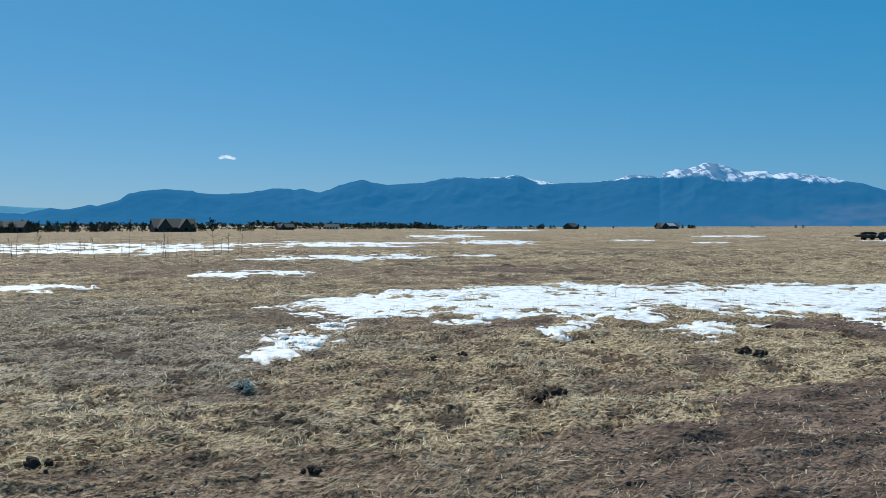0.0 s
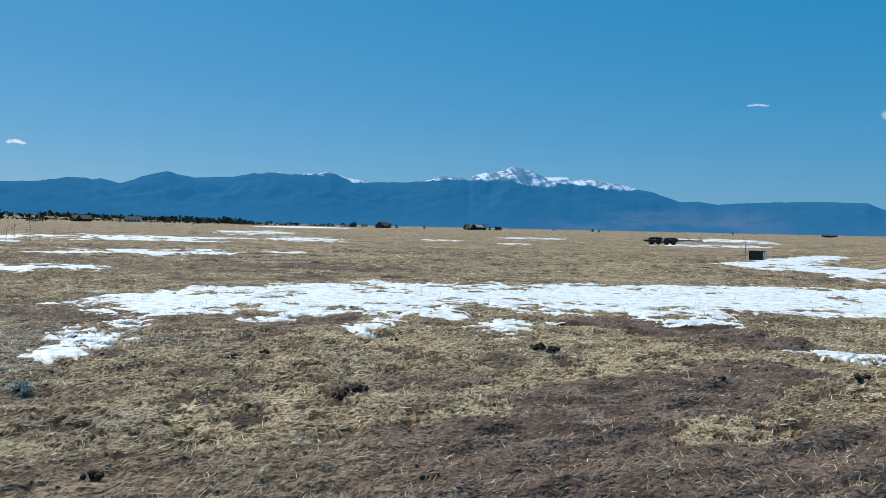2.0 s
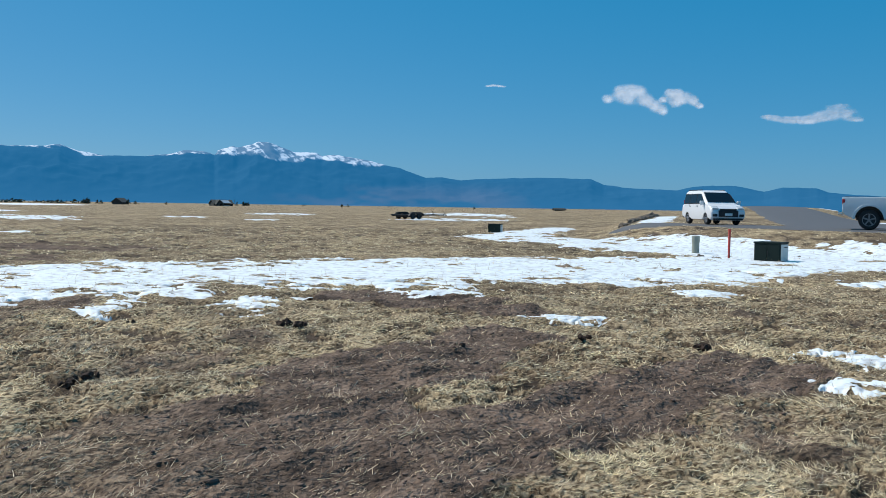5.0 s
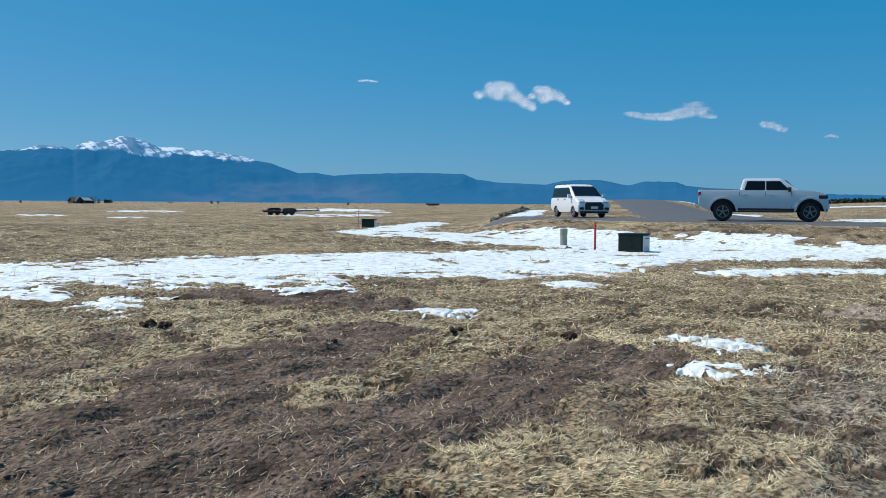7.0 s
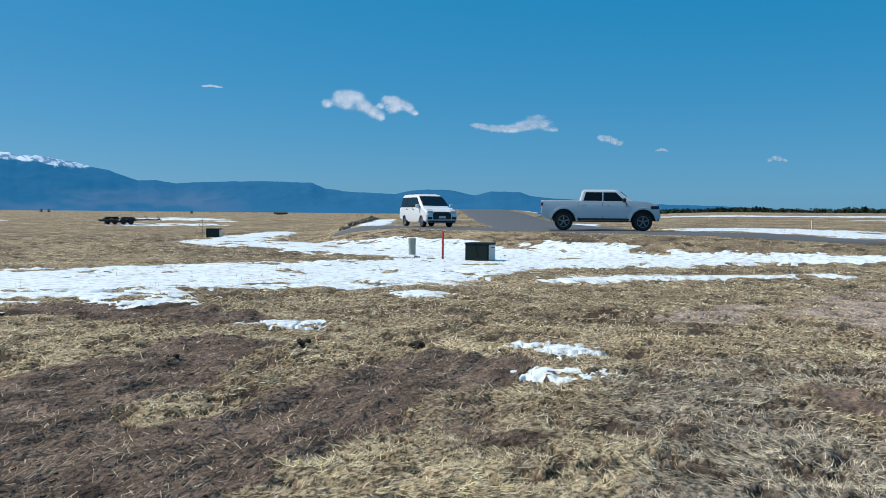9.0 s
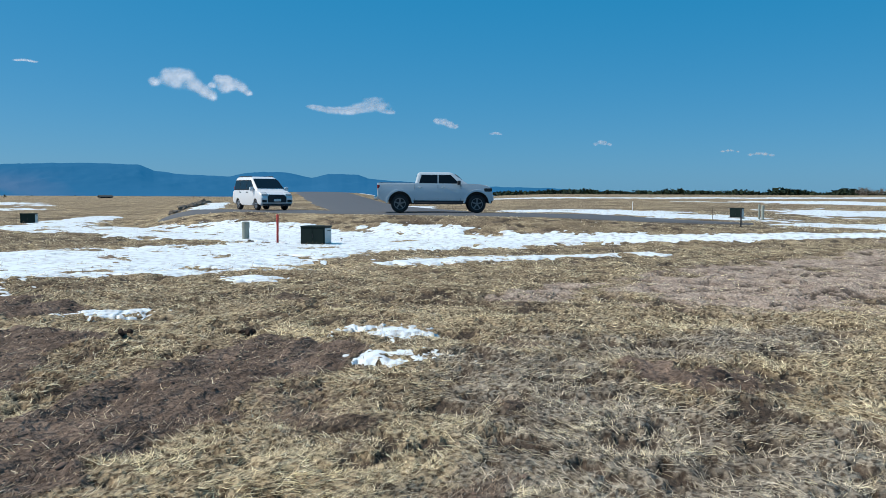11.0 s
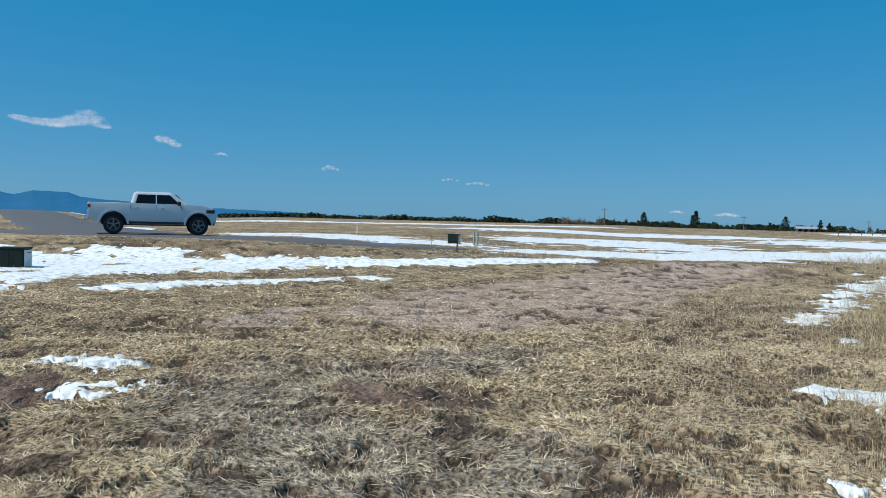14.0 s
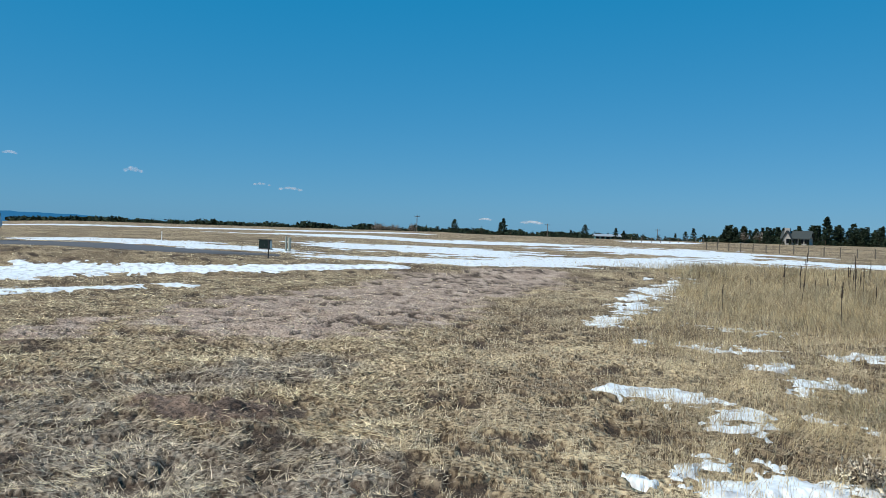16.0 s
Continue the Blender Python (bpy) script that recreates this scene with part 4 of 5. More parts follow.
def build_crumbs():
    """Loose lumps in the turned earth, too many to count."""
    rng = np.random.default_rng(8)
    x, y, r = scatter(34000, 4.4, 20, -30, 70, rng)
    keep = (rng.uniform(0, 1, len(x)) < soil_layer(x, y) * 0.55) & (snow_cover(x, y) < 0)
    x, y, r = x[keep], y[keep], r[keep]
    g = (1 + 5 ** 0.5) / 2
    unit = np.array([(-1, g, 0), (1, g, 0), (-1, -g, 0), (1, -g, 0), (0, -1, g), (0, 1, g), (0, -1, -g), (0, 1, -g), (g, 0, -1), (g, 0, 1), (-g, 0, -1), (-g, 0, 1)]) / 1.9
    tri = np.array([(0, 11, 5), (0, 5, 1), (0, 1, 7), (0, 7, 10), (0, 10, 11), (1, 5, 9), (5, 11, 4), (11, 10, 2), (10, 7, 6), (7, 1, 8),
                    (3, 9, 4), (3, 4, 2), (3, 2, 6), (3, 6, 8), (3, 8, 9), (4, 9, 5), (2, 4, 11), (6, 2, 10), (8, 6, 7), (9, 8, 1)])
    n = len(x)
    s = rng.lognormal(-5.0, 0.42, n) * np.maximum(1, (r / 7) ** 0.6)
    v = unit[None] * rng.uniform(0.55, 1.3, (n, 12, 1)) * s[:, None, None] * np.stack([rng.uniform(0.8, 1.8, n), rng.uniform(0.8, 1.8, n), rng.uniform(0.35, 0.7, n)], 1)[:, None]
    v = v + np.stack([x, y, ground_z(x, y) + s * 0.2], 1)[:, None]
    f = (np.arange(n)[:, None, None] * 12 + tri[None]).reshape(-1, 3)
    tagged(sheet("earth_crumbs", v.reshape(-1, 3), f, M_CRUMB, smooth=False), "loose crumbs of dark turned earth", "earth", kind="stuff")


build_crumbs()


def lump(bm, x, y, z, sx, sy, sz, seed, rough=0.28, subdivisions=2):
    made = bmesh.ops.create_icosphere(bm, subdivisions=subdivisions, radius=1)["verts"]
    for v in made:
        k = 1 + rough * noise.noise(v.co * 1.6 + Vector((seed, 0, 0))) * 1.6 + rough * 0.5 * noise.noise(v.co * 4 + Vector((0, seed, 0)))
        v.co = Vector((x + v.co.x * k * sx, y + v.co.y * k * sy, z + v.co.z * k * sz))
    return bm


def spot(x, y, sink=0.0):
    return float(ground_z(np.array([x]), np.array([y]))[0]) - sink


def clod(x, y, size, seed, label="dark lump of wet earth lying on straw"):
    bm = bmesh.new()
    for k in range(3):
        lump(bm, 0.9 * size * math.sin(k * 2.4 + seed), 0.6 * size * math.cos(k * 2.1 + seed), size * 0.28, size * (0.62 - 0.15 * k), size * (0.6 - 0.1 * k), size * (0.55 - 0.1 * k), seed + k, 0.4)
    ob = link_mesh("earth_clod", bm, M_CLOD)
    ob.location = (x, y, spot(x, y, 0.0))
    tagged(ob, label, "earth clod", "clods on the field")


for k, (x, y, size) in enumerate([(3.72, 10.95, 0.10), (3.95, 10.85, 0.09), (0.93, 8.47, 0.09), (1.13, 8.5, 0.075), (-0.14, 10.9, 0.08), (7.72, 7.55, 0.10),
                                  (0.25, 11.4, 0.06), (-2.9, 6.2, 0.09), (-0.9, 5.95, 0.06), (5.2, 8.9, 0.06), (-4.6, 8.0, 0.07), (2.1, 12.5, 0.05), (6.8, 8.6, 0.07)]):
    clod(x, y, size, k * 3 + 1)


def sagebrush(x, y, size, count, mat, label, seed):
    rng = np.random.default_rng(seed)
    thing = base("low_shrub", Matrix.Translation((x, y, spot(x, y, 0.02))), label, "shrub")
    bm, twig = bmesh.new(), bmesh.new()
    for k in range(count):
        a, e = rng.uniform(0, 6.28), rng.uniform(0.15, 1.3)
        w = Vector((math.cos(a) * math.cos(e), math.sin(a) * math.cos(e), math.sin(e) * 0.75))
        tip = w * size * rng.uniform(0.6, 1.0)
        rod(twig, (0, 0, 0), tip, 0.004, 0.0015, 3)
        s = Vector((-w.y, w.x, 0)).normalized()
        for q in range(6):
            c = tip * rng.uniform(0.45, 1.05)
            l = Vector(rng.normal(0, 1, 3)).normalized() * size * 0.13
            bm.faces.new([bm.verts.new(c + s * 0.012), bm.verts.new(c - s * 0.012), bm.verts.new(c + l)])
    part("twig_frame", twig, M_STALK, thing)
    part("foliage", bm, mat, thing)


sagebrush(-2.05, 9.0, 0.20, 60, M_SAGE, "small grey-green sagebrush on trampled ground", 3)
sagebrush(-0.27, 8.45, 0.14, 30, M_SAGE, "tiny blue-grey sagebrush in the straw", 4)
sagebrush(6.55, -2.75, 0.34, 110, M_GREYSTRAW, "grey dead tussock beside melting snow", 5)


# ---- vehicles ----
def wheel(car, x, y, radius, width, face, spokes=5, rim_mat=None):
    """A wheel at x along and y across; face is the side its rim looks to."""
    bm = bmesh.new()
    w = width / 2
    spun(bm, [(radius * 0.60, -w * 0.8), (radius * 0.66, -w), (radius * 0.90, -w), (radius * 0.98, -w * 0.7), (radius, -w * 0.3), (radius, w * 0.3), (radius * 0.98, w * 0.7), (radius * 0.90, w), (radius * 0.66, w), (radius * 0.60, w * 0.8)], 32)
    tyre = part("wheel", bm, M_TYRE, car, "black tyre on a spoked alloy rim", True)
    tyre.location = (x, y, radius)
    bm = bmesh.new()
    spun(bm, [(radius * 0.61, face * w * 0.60), (radius * 0.64, face * w * 0.95), (radius * 0.58, face * w * 0.95), (radius * 0.55, face * w * 0.5), (0.03, face * w * 0.45)], 28)
    for k in range(spokes):
        a = 2 * math.pi * k / spokes + 0.3
        box(bm, math.cos(a) * radius * 0.33, face * w * 0.78, math.sin(a) * radius * 0.33, radius * 0.60, 0.035, radius * 0.15, 0.01, Matrix.Rotation(-a, 4, "Y"))
    spun(bm, [(radius * 0.14, face * w * 0.5), (radius * 0.14, face * w * 0.98), (radius * 0.06, face * w * 1.02)], 14)
    part("rim", bm, rim_mat or M_RIM, tyre, "grey alloy rim")
    bm = bmesh.new()
    spun(bm, [(radius * 0.50, face * w * 0.30), (radius * 0.50, face * w * 0.46), (0.02, face * w * 0.46)], 20)
    part("brake_disc", bm, M_BLACK, tyre)


def arch(cx, cz, r, steps=14, start=180, stop=0):
    return [(cx + r * math.cos(radians(start + (stop - start) * k / steps)), cz + r * math.sin(radians(start + (stop - start) * k / steps))) for k in range(steps + 1)]


def tapered(bm, low, high, z0, z1, bevel=0.05):
    """A cabin: low and high are rear x, front x and half width."""
    (a, b, w), (c, d, u) = low, high
    v = [bm.verts.new(p) for p in ((a, -w, z0), (b, -w, z0), (b, w, z0), (a, w, z0), (c, -u, z1), (d, -u, z1), (d, u, z1), (c, u, z1))]
    for f in ((0, 1, 5, 4), (1, 2, 6, 5), (2, 3, 7, 6), (3, 0, 4, 7), (4, 5, 6, 7), (3, 2, 1, 0)):
        bm.faces.new([v[k] for k in f])
    edges = [e for e in bm.edges if max(p.co.z for p in e.verts) > z0 + 0.01]
    bmesh.ops.bevel(bm, geom=edges, offset=bevel, segments=3, affect="EDGES", profile=0.5)


def barrel(bm, z0, z1, bulge, steps=9):
    """Round the flat sides of a body: fullest half-way up, drawn in above and below."""
    for k in range(1, steps):
        z = z0 + (z1 - z0) * k / steps
        bmesh.ops.bisect_plane(bm, geom=bm.verts[:] + bm.edges[:] + bm.faces[:], plane_co=(0, 0, z), plane_no=(0, 0, 1))
    mid, half = z0 + 0.45 * (z1 - z0), 0.55 * (z1 - z0)
    for v in bm.verts:
        v.co.y *= 1 - bulge * ((v.co.z - mid) / half) ** 2


def pane(corners, thick=0.012):
    """A thin solid panel from four or more corners in one plane."""
    bm = bmesh.new()
    c = [Vector(p) for p in corners]
    out = (c[1] - c[0]).cross(c[2] - c[0]).normalized() * thick
    low, high = [bm.verts.new(p) for p in c], [bm.verts.new(p + out) for p in c]
    bm.faces.new(low[::-1]), bm.faces.new(high)
    for k in range(len(c)):
        bm.faces.new((low[k], low[(k + 1) % len(c)], high[(k + 1) % len(c)], high[k]))
    return bm


def flare(cx, cz, r0, r1, y0, y1):
    bm = bmesh.new()
    slab(bm, arch(cx, cz, r1) + arch(cx, cz, r0, 14, 0, 180), y0, y1, 0.012)
    return bm


def build_pickup(m):
    car = base("pickup_truck", m, "pale silver crew-cab pickup truck parked on the road", "pickup truck")
    r, ax = 0.44, 1.87
    hull = [(-2.86, 0.66), (-2.95, 0.80), (-2.97, 1.415), (-2.93, 1.44), (-1.16, 1.44), (-1.14, 1.40), (1.36, 1.42), (1.65, 1.415), (2.05, 1.39), (2.36, 1.335), (2.50, 1.26), (2.58, 1.13), (2.63, 0.95), (2.63, 0.70), (2.53, 0.58)]
    hull += arch(ax, 0.47, 0.60, 14, 0, 180) + [(1.22, 0.47), (-1.22, 0.47)] + arch(-ax, 0.47, 0.60, 14, 0, 180)
    bm = bmesh.new()
    slab(bm, hull, -0.985, 0.985, 0.03)
    barrel(bm, 0.5, 1.44, 0.05)
    part("body", bm, M_SILVER, car)
    bm = bmesh.new()
    tapered(bm, (-1.16, 1.50, 0.94), (-1.00, 0.64, 0.74), 1.36, 1.975, 0.13)
    part("cab", bm, M_SILVER, car)
    wid = lambda z: 0.93 - 0.20 * (z - 1.36) / 0.60
    for s in (-1, 1):
        band = [(-0.99, s * (wid(1.39) + 0.002), 1.39), (1.10, s * (wid(1.39) + 0.002), 1.39), (0.60, s * (wid(1.84) + 0.002), 1.84), (-0.84, s * (wid(1.84) + 0.002), 1.84)]
        part("window_surround", pane(band if s < 0 else band[::-1], 0.006), M_BLACK, car)
        for a, b, c, d in ((-0.95, -0.05, -0.05, -0.82), (0.00, 1.04, 0.58, 0.00)):
            pts = [(a, s * (wid(1.40) + 0.004), 1.40), (b, s * (wid(1.40) + 0.004), 1.40), (c, s * (wid(1.84) + 0.004), 1.84), (d, s * (wid(1.84) + 0.004), 1.84)]
            part("side_window", pane(pts if s < 0 else pts[::-1]), M_GLASS, car, "dark tinted side window")
        for x in (-1.15, -0.03, 1.08):
            bm = bmesh.new()
            box(bm, x, s * 0.971, 0.96, 0.014, 0.010, 0.80)
            part("door_seam", bm, M_BLACK, car)
        for x in (-0.90, 0.26):
            bm = bmesh.new()
            box(bm, x, s * 0.985, 1.23, 0.20, 0.03, 0.045, 0.01)
            part("door_handle", bm, M_CHROME, car, "chrome door handle")
        bm = bmesh.new()
        box(bm, 0.98, s * 1.09, 1.46, 0.16, 0.20, 0.20, 0.04)
        box(bm, 1.00, s * 0.95, 1.40, 0.08, 0.16, 0.06, 0.01)
        part("wing_mirror", bm, M_BLACK, car, "black door mirror")
        for x in (-ax, ax):
            part("wheel_flare", flare(x, 0.47, 0.585, 0.67, s * 0.93, s * 1.005), M_SILVER, car)
            wheel(car, x, s * 0.79, r, 0.30, s, 5, M_DARKRIM)
        bm = bmesh.new()
        box(bm, 2.40, s * 0.80, 1.115, 0.40, 0.38, 0.19, 0.05)
        part("headlight", bm, M_BLACK, car, "smoked headlight")
        bm = bmesh.new()
        box(bm, 2.56, s * 0.76, 0.98, 0.10, 0.30, 0.07, 0.02)
        part("running_light", bm, M_LAMP, car)
        bm = bmesh.new()
        box(bm, -2.905, s * 0.885, 1.20, 0.13, 0.175, 0.28, 0.03)
        part("tail_light", bm, M_REDLAMP, car, "red tail light")
        bm = bmesh.new()
        rod(bm, (-1.15, s * 0.98, 0.46), (1.15, s * 0.98, 0.46), 0.045, sides=10)
        part("side_step", bm, M_BLACK, car, "black tubular side step")
        bm = bmesh.new()
        box(bm, 0, s * 0.955, 0.54, 2.56, 0.05, 0.12, 0.015)
        part("rocker_panel", bm, M_BLACK, car)
    part("windscreen", pane([(1.36, -0.80, 1.41), (1.36, 0.80, 1.41), (0.83, 0.67, 1.88), (0.83, -0.67, 1.88)]), M_GLASS, car)
    part("rear_window", pane([(-1.125, 0.72, 1.46), (-1.125, -0.72, 1.46), (-1.03, -0.62, 1.84), (-1.03, 0.62, 1.84)]), M_GLASS, car)
    # black plate on the closed hull stands in for the open bed's dark inside
    for name, mat, args in (("grille", M_BLACK, (2.57, 0, 1.02, 0.08, 1.10, 0.30)), ("front_bumper", M_SILVER, (2.57, 0, 0.72, 0.22, 1.92, 0.26)), ("skid_plate", M_BLACK, (2.50, 0, 0.55, 0.25, 1.50, 0.14)),
                            ("rear_bumper", M_CHROME, (-3.02, 0, 0.72, 0.20, 1.90, 0.22)), ("tailgate_handle", M_BLACK, (-2.98, 0, 1.28, 0.03, 0.26, 0.08)),
                            ("chassis", M_BLACK, (-0.1, 0, 0.52, 4.6, 1.1, 0.20)), ("bed_opening_plate", M_BLACK, (-2.04, 0, 1.445, 1.66, 1.74, 0.025)), ("hood_scoop", M_SILVER, (1.95, 0, 1.335, 0.6, 0.9, 0.04))):
        bm = bmesh.new()
        box(bm, *args, bevel=min(args[3:]) * 0.3)
        part(name, bm, mat, car)
    for x in (-ax, ax):
        bm = bmesh.new()
        rod(bm, (x, -0.75, r), (x, 0.75, r), 0.07)
        part("axle", bm, M_BLACK, car)
        bm = bmesh.new()
        box(bm, x, 0, 0.80, 1.16, 1.30, 0.54, 0.1)
        part("wheel_well", bm, M_BLACK, car)
    return car


def build_van(m):
    car = base("van", m, "white compact passenger van standing on the road", "van")
    r, ax = 0.33, 1.35
    hull = [(-2.20, 0.42), (-2.24, 0.60), (-2.22, 1.08), (1.30, 1.08), (1.50, 1.06), (1.88, 0.98), (2.10, 0.86), (2.20, 0.68), (2.20, 0.40), (2.05, 0.24)]
    hull += arch(ax, 0.34, 0.42, 14, -8, 188) + [(0.80, 0.28), (-0.80, 0.28)] + arch(-ax, 0.34, 0.42, 14, -8, 188)
    bm = bmesh.new()
    slab(bm, hull, -0.92, 0.92, 0.11)
    barrel(bm, 0.3, 1.08, 0.035)
    part("body", bm, M_WHITE, car)
    bm = bmesh.new()
    tapered(bm, (-2.21, 1.52, 0.90), (-2.06, 0.16, 0.76), 1.02, 1.85, 0.19)
    part("upper_body", bm, M_WHITE, car)
    wid = lambda z: 0.90 - 0.14 * (z - 1.02) / 0.83
    for s in (-1, 1):
        band = [(-2.00, s * (wid(1.10) + 0.002), 1.10), (1.14, s * (wid(1.10) + 0.002), 1.10), (0.38, s * (wid(1.66) + 0.002), 1.66), (-1.92, s * (wid(1.66) + 0.002), 1.66)]
        part("window_surround", pane(band if s < 0 else band[::-1], 0.006), M_BLACK, car)
        for a, b, c, d in ((-1.96, -1.12, -1.12, -1.90), (-1.06, -0.11, -0.11, -1.06), (-0.05, 1.08, 0.36, -0.05)):
            pts = [(a, s * (wid(1.14) + 0.004), 1.14), (b, s * (wid(1.14) + 0.004), 1.14), (c, s * (wid(1.62) + 0.004), 1.62), (d, s * (wid(1.62) + 0.004), 1.62)]
            part("side_window", pane(pts if s < 0 else pts[::-1]), M_GLASS, car, "dark side window")
        for x in (-1.10, -0.08, 0.92):
            bm = bmesh.new()
            box(bm, x, s * 0.901, 0.72, 0.012, 0.010, 0.72)
            part("door_seam", bm, M_BLACK, car)
        for x in (-0.95, 0.10):
            bm = bmesh.new()
            box(bm, x, s * 0.912, 0.98, 0.18, 0.025, 0.04, 0.01)
            part("door_handle", bm, M_BLACK, car)
        bm = bmesh.new()
        for k in range(3):
            box(bm, -0.55 + 0.28 * k, s * 0.903, 0.86, 0.20, 0.008, 0.07)
        part("side_marking", bm, M_BLACK, car, "dark unreadable lettering bars")
        bm = bmesh.new()
        box(bm, 1.05, s * 1.02, 1.16, 0.13, 0.20, 0.22, 0.04)
        part("wing_mirror", bm, M_WHITE, car, "white door mirror")
        for x in (-ax, ax):
            wheel(car, x, s * 0.78, r, 0.21, s)
        bm = bmesh.new()
        box(bm, 1.98, s * 0.68, 0.87, 0.36, 0.34, 0.17, 0.05, Matrix.Rotation(radians(20), 4, "Y"))
        part("headlight", bm, M_LAMP, car, "clear swept-back headlight")
        bm = bmesh.new()
        box(bm, 2.20, s * 0.72, 0.50, 0.06, 0.26, 0.13, 0.03)
        part("fog_light", bm, M_BLACK, car, "fog light in a black surround")
        bm = bmesh.new()
        box(bm, -2.10, s * 0.77, 1.10, 0.10, 0.15, 0.46, 0.03)
        part("tail_light", bm, M_REDLAMP, car, "red tail light")
        bm = bmesh.new()
        rod(bm, (-1.9, s * 0.62, 1.87), (0.05, s * 0.62, 1.87), 0.022, sides=8)
        part("roof_rail", bm, M_BLACK, car)
    part("windscreen", pane([(1.25, -0.76, 1.200), (1.25, 0.76, 1.200), (0.40, 0.66, 1.715), (0.40, -0.66, 1.715)], 0.02), M_GLASS, car, "dark windscreen")
    for name, mat, args in (("upper_grille", M_BLACK, (2.10, 0, 0.80, 0.16, 0.90, 0.07)), ("chrome_bar", M_CHROME, (2.15, 0, 0.845, 0.10, 0.92, 0.025)), ("lower_grille", M_BLACK, (2.19, 0, 0.60, 0.08, 1.06, 0.34)),
                            ("number_plate", M_WHITEPAINT, (2.24, 0, 0.55, 0.02, 0.40, 0.13)), ("front_lip", M_BLACK, (2.12, 0, 0.30, 0.24, 1.60, 0.09)), ("underbody", M_BLACK, (0, 0, 0.32, 4.0, 1.2, 0.14)),
                            ("rear_bumper", M_BLACK, (-2.24, 0, 0.48, 0.10, 1.7, 0.22))):
        bm = bmesh.new()
        box(bm, *args, bevel=min(args[3:]) * 0.3)
        part(name, bm, mat, car)
    for x in (-ax, ax):
        bm = bmesh.new()
        box(bm, x, 0, 0.50, 0.78, 1.34, 0.44, 0.1)
        part("wheel_well", bm, M_BLACK, car)
    return car


def on_road(x, y, hx, hy):
    return Matrix.Translation((x, y, float(land(np.array([x]), np.array([y]))[0]) + 0.078)) @ Matrix.Rotation(math.atan2(hy, hx), 4, "Z")


build_pickup(on_road(36.65, 23.9, 0.574, -0.819))
build_van(on_road(36.1, 35.35, -0.407, -0.914))


def build_trailer(m):
    thing = base("flatbed_trailer", m, "black flatbed trailer standing empty in the field", "trailer")
    bm = bmesh.new()
    box(bm, 0.6, 0, 0.48, 5.8, 2.05, 0.12, 0.03)
    part("deck", bm, M_TRAILER, thing)
    bm = bmesh.new()
    for s in (-1, 1):
        rod(bm, (-2.2, s * 0.7, 0.46), (-3.7, 0, 0.44), 0.11, sides=6)
    box(bm, -3.75, 0, 0.48, 0.3, 0.14, 0.12, 0.02)
    part("tongue", bm, M_TRAILER, thing)
    bm = bmesh.new()
    rod(bm, (-3.1, 0, 0.0), (-3.1, 0, 0.75), 0.04)
    part("jack", bm, M_TRAILER, thing)
    bm = bmesh.new()
    box(bm, -1.15, 0, 0.38, 2.2, 2.0, 0.34, 0.04)
    part("undercarriage", bm, M_TRAILER, thing)
    for s in (-1, 1):
        bm = bmesh.new()
        slab(bm, [(-2.30, 0.38), (-2.12, 0.66), (-1.80, 0.80), (-0.50, 0.80), (-0.18, 0.66), (0.02, 0.38), (-0.14, 0.38), (-0.34, 0.60), (-1.98, 0.60), (-2.16, 0.38)], s * 1.02, s * 1.28, 0.01)
        part("fender", bm, M_TRAILER, thing)
        for x in (-1.65, -0.68):
            wheel(thing, x, s * 1.14, 0.35, 0.20, s, 6, M_TRAILER)
    for s in (-1, 1):
        bm = bmesh.new()
        rod(bm, (3.4, s * 0.9, 0.55), (4.0, s * 0.9, 0.45), 0.05)
        rod(bm, (3.4, s * 0.9, 0.90), (3.9, s * 0.9, 0.45), 0.03)
        part("ramp_arm", bm, M_TRAILER, thing)


trailer_turn = Matrix.Rotation(math.atan2(101.2 - 98.1, 55.4 - 45.5), 4, "Z")
build_trailer(Matrix.Translation((50.3, 99.6, spot(50.3, 99.6))) @ trailer_turn @ Matrix.Scale(1.12, 4))


# ---- utility boxes and markers ----
def utility_box(x, y, w, d, h, turn, label):
    """A pad-mounted cabinet: hood, door leaves, hinged side, pad."""
    thing = base("utility_cabinet", Matrix.Translation((x, y, spot(x, y, 0.03))) @ Matrix.Rotation(radians(-turn), 4, "Z"), label, "utility cabinet", "utility boxes")
    bm = bmesh.new()
    box(bm, 0, 0, 0.05, w + 0.16, d + 0.16, 0.10, 0.015)
    part("concrete_pad", bm, M_CONCRETE, thing, "concrete pad")
    bm = bmesh.new()
    box(bm, 0, 0, 0.10 + (h - 0.06) / 2, w, d, h - 0.06, 0.02)
    part("body", bm, M_GREEN, thing)
    bm = bmesh.new()
    box(bm, 0, 0, h + 0.06, w + 0.05, d + 0.05, 0.055, 0.02)
    part("lid", bm, M_GREEN, thing)
    for s in (-1, 1):
        bm = bmesh.new()
        box(bm, s * w * 0.235, -d / 2 - 0.006, 0.10 + h * 0.45, w * 0.45, 0.016, h * 0.78, 0.005)
        part("door", bm, M_GREEN, thing)
    # side panel in a much paler enamel than the doors
    bm = bmesh.new()
    box(bm, w / 2 + 0.008, 0, 0.10 + h * 0.45, 0.018, d * 0.86, h * 0.82, 0.005)
    side = part("side_panel", bm, M_PALEGREEN, thing, "pale side panel")
    bm = bmesh.new()
    for k in (0.72,):
        box(bm, w / 2 + 0.02, d * 0.1, 0.10 + h * k, 0.015, d * 0.5, 0.03, 0.004)
    part("vent_slot", bm, M_BLACK, side)
    bm = bmesh.new()
    rod(bm, (0.02, -d / 2 - 0.03, h * 0.5), (0.02, -d / 2 - 0.03, h * 0.68), 0.012)
    part("latch", bm, M_BLACK, thing)
    return thing


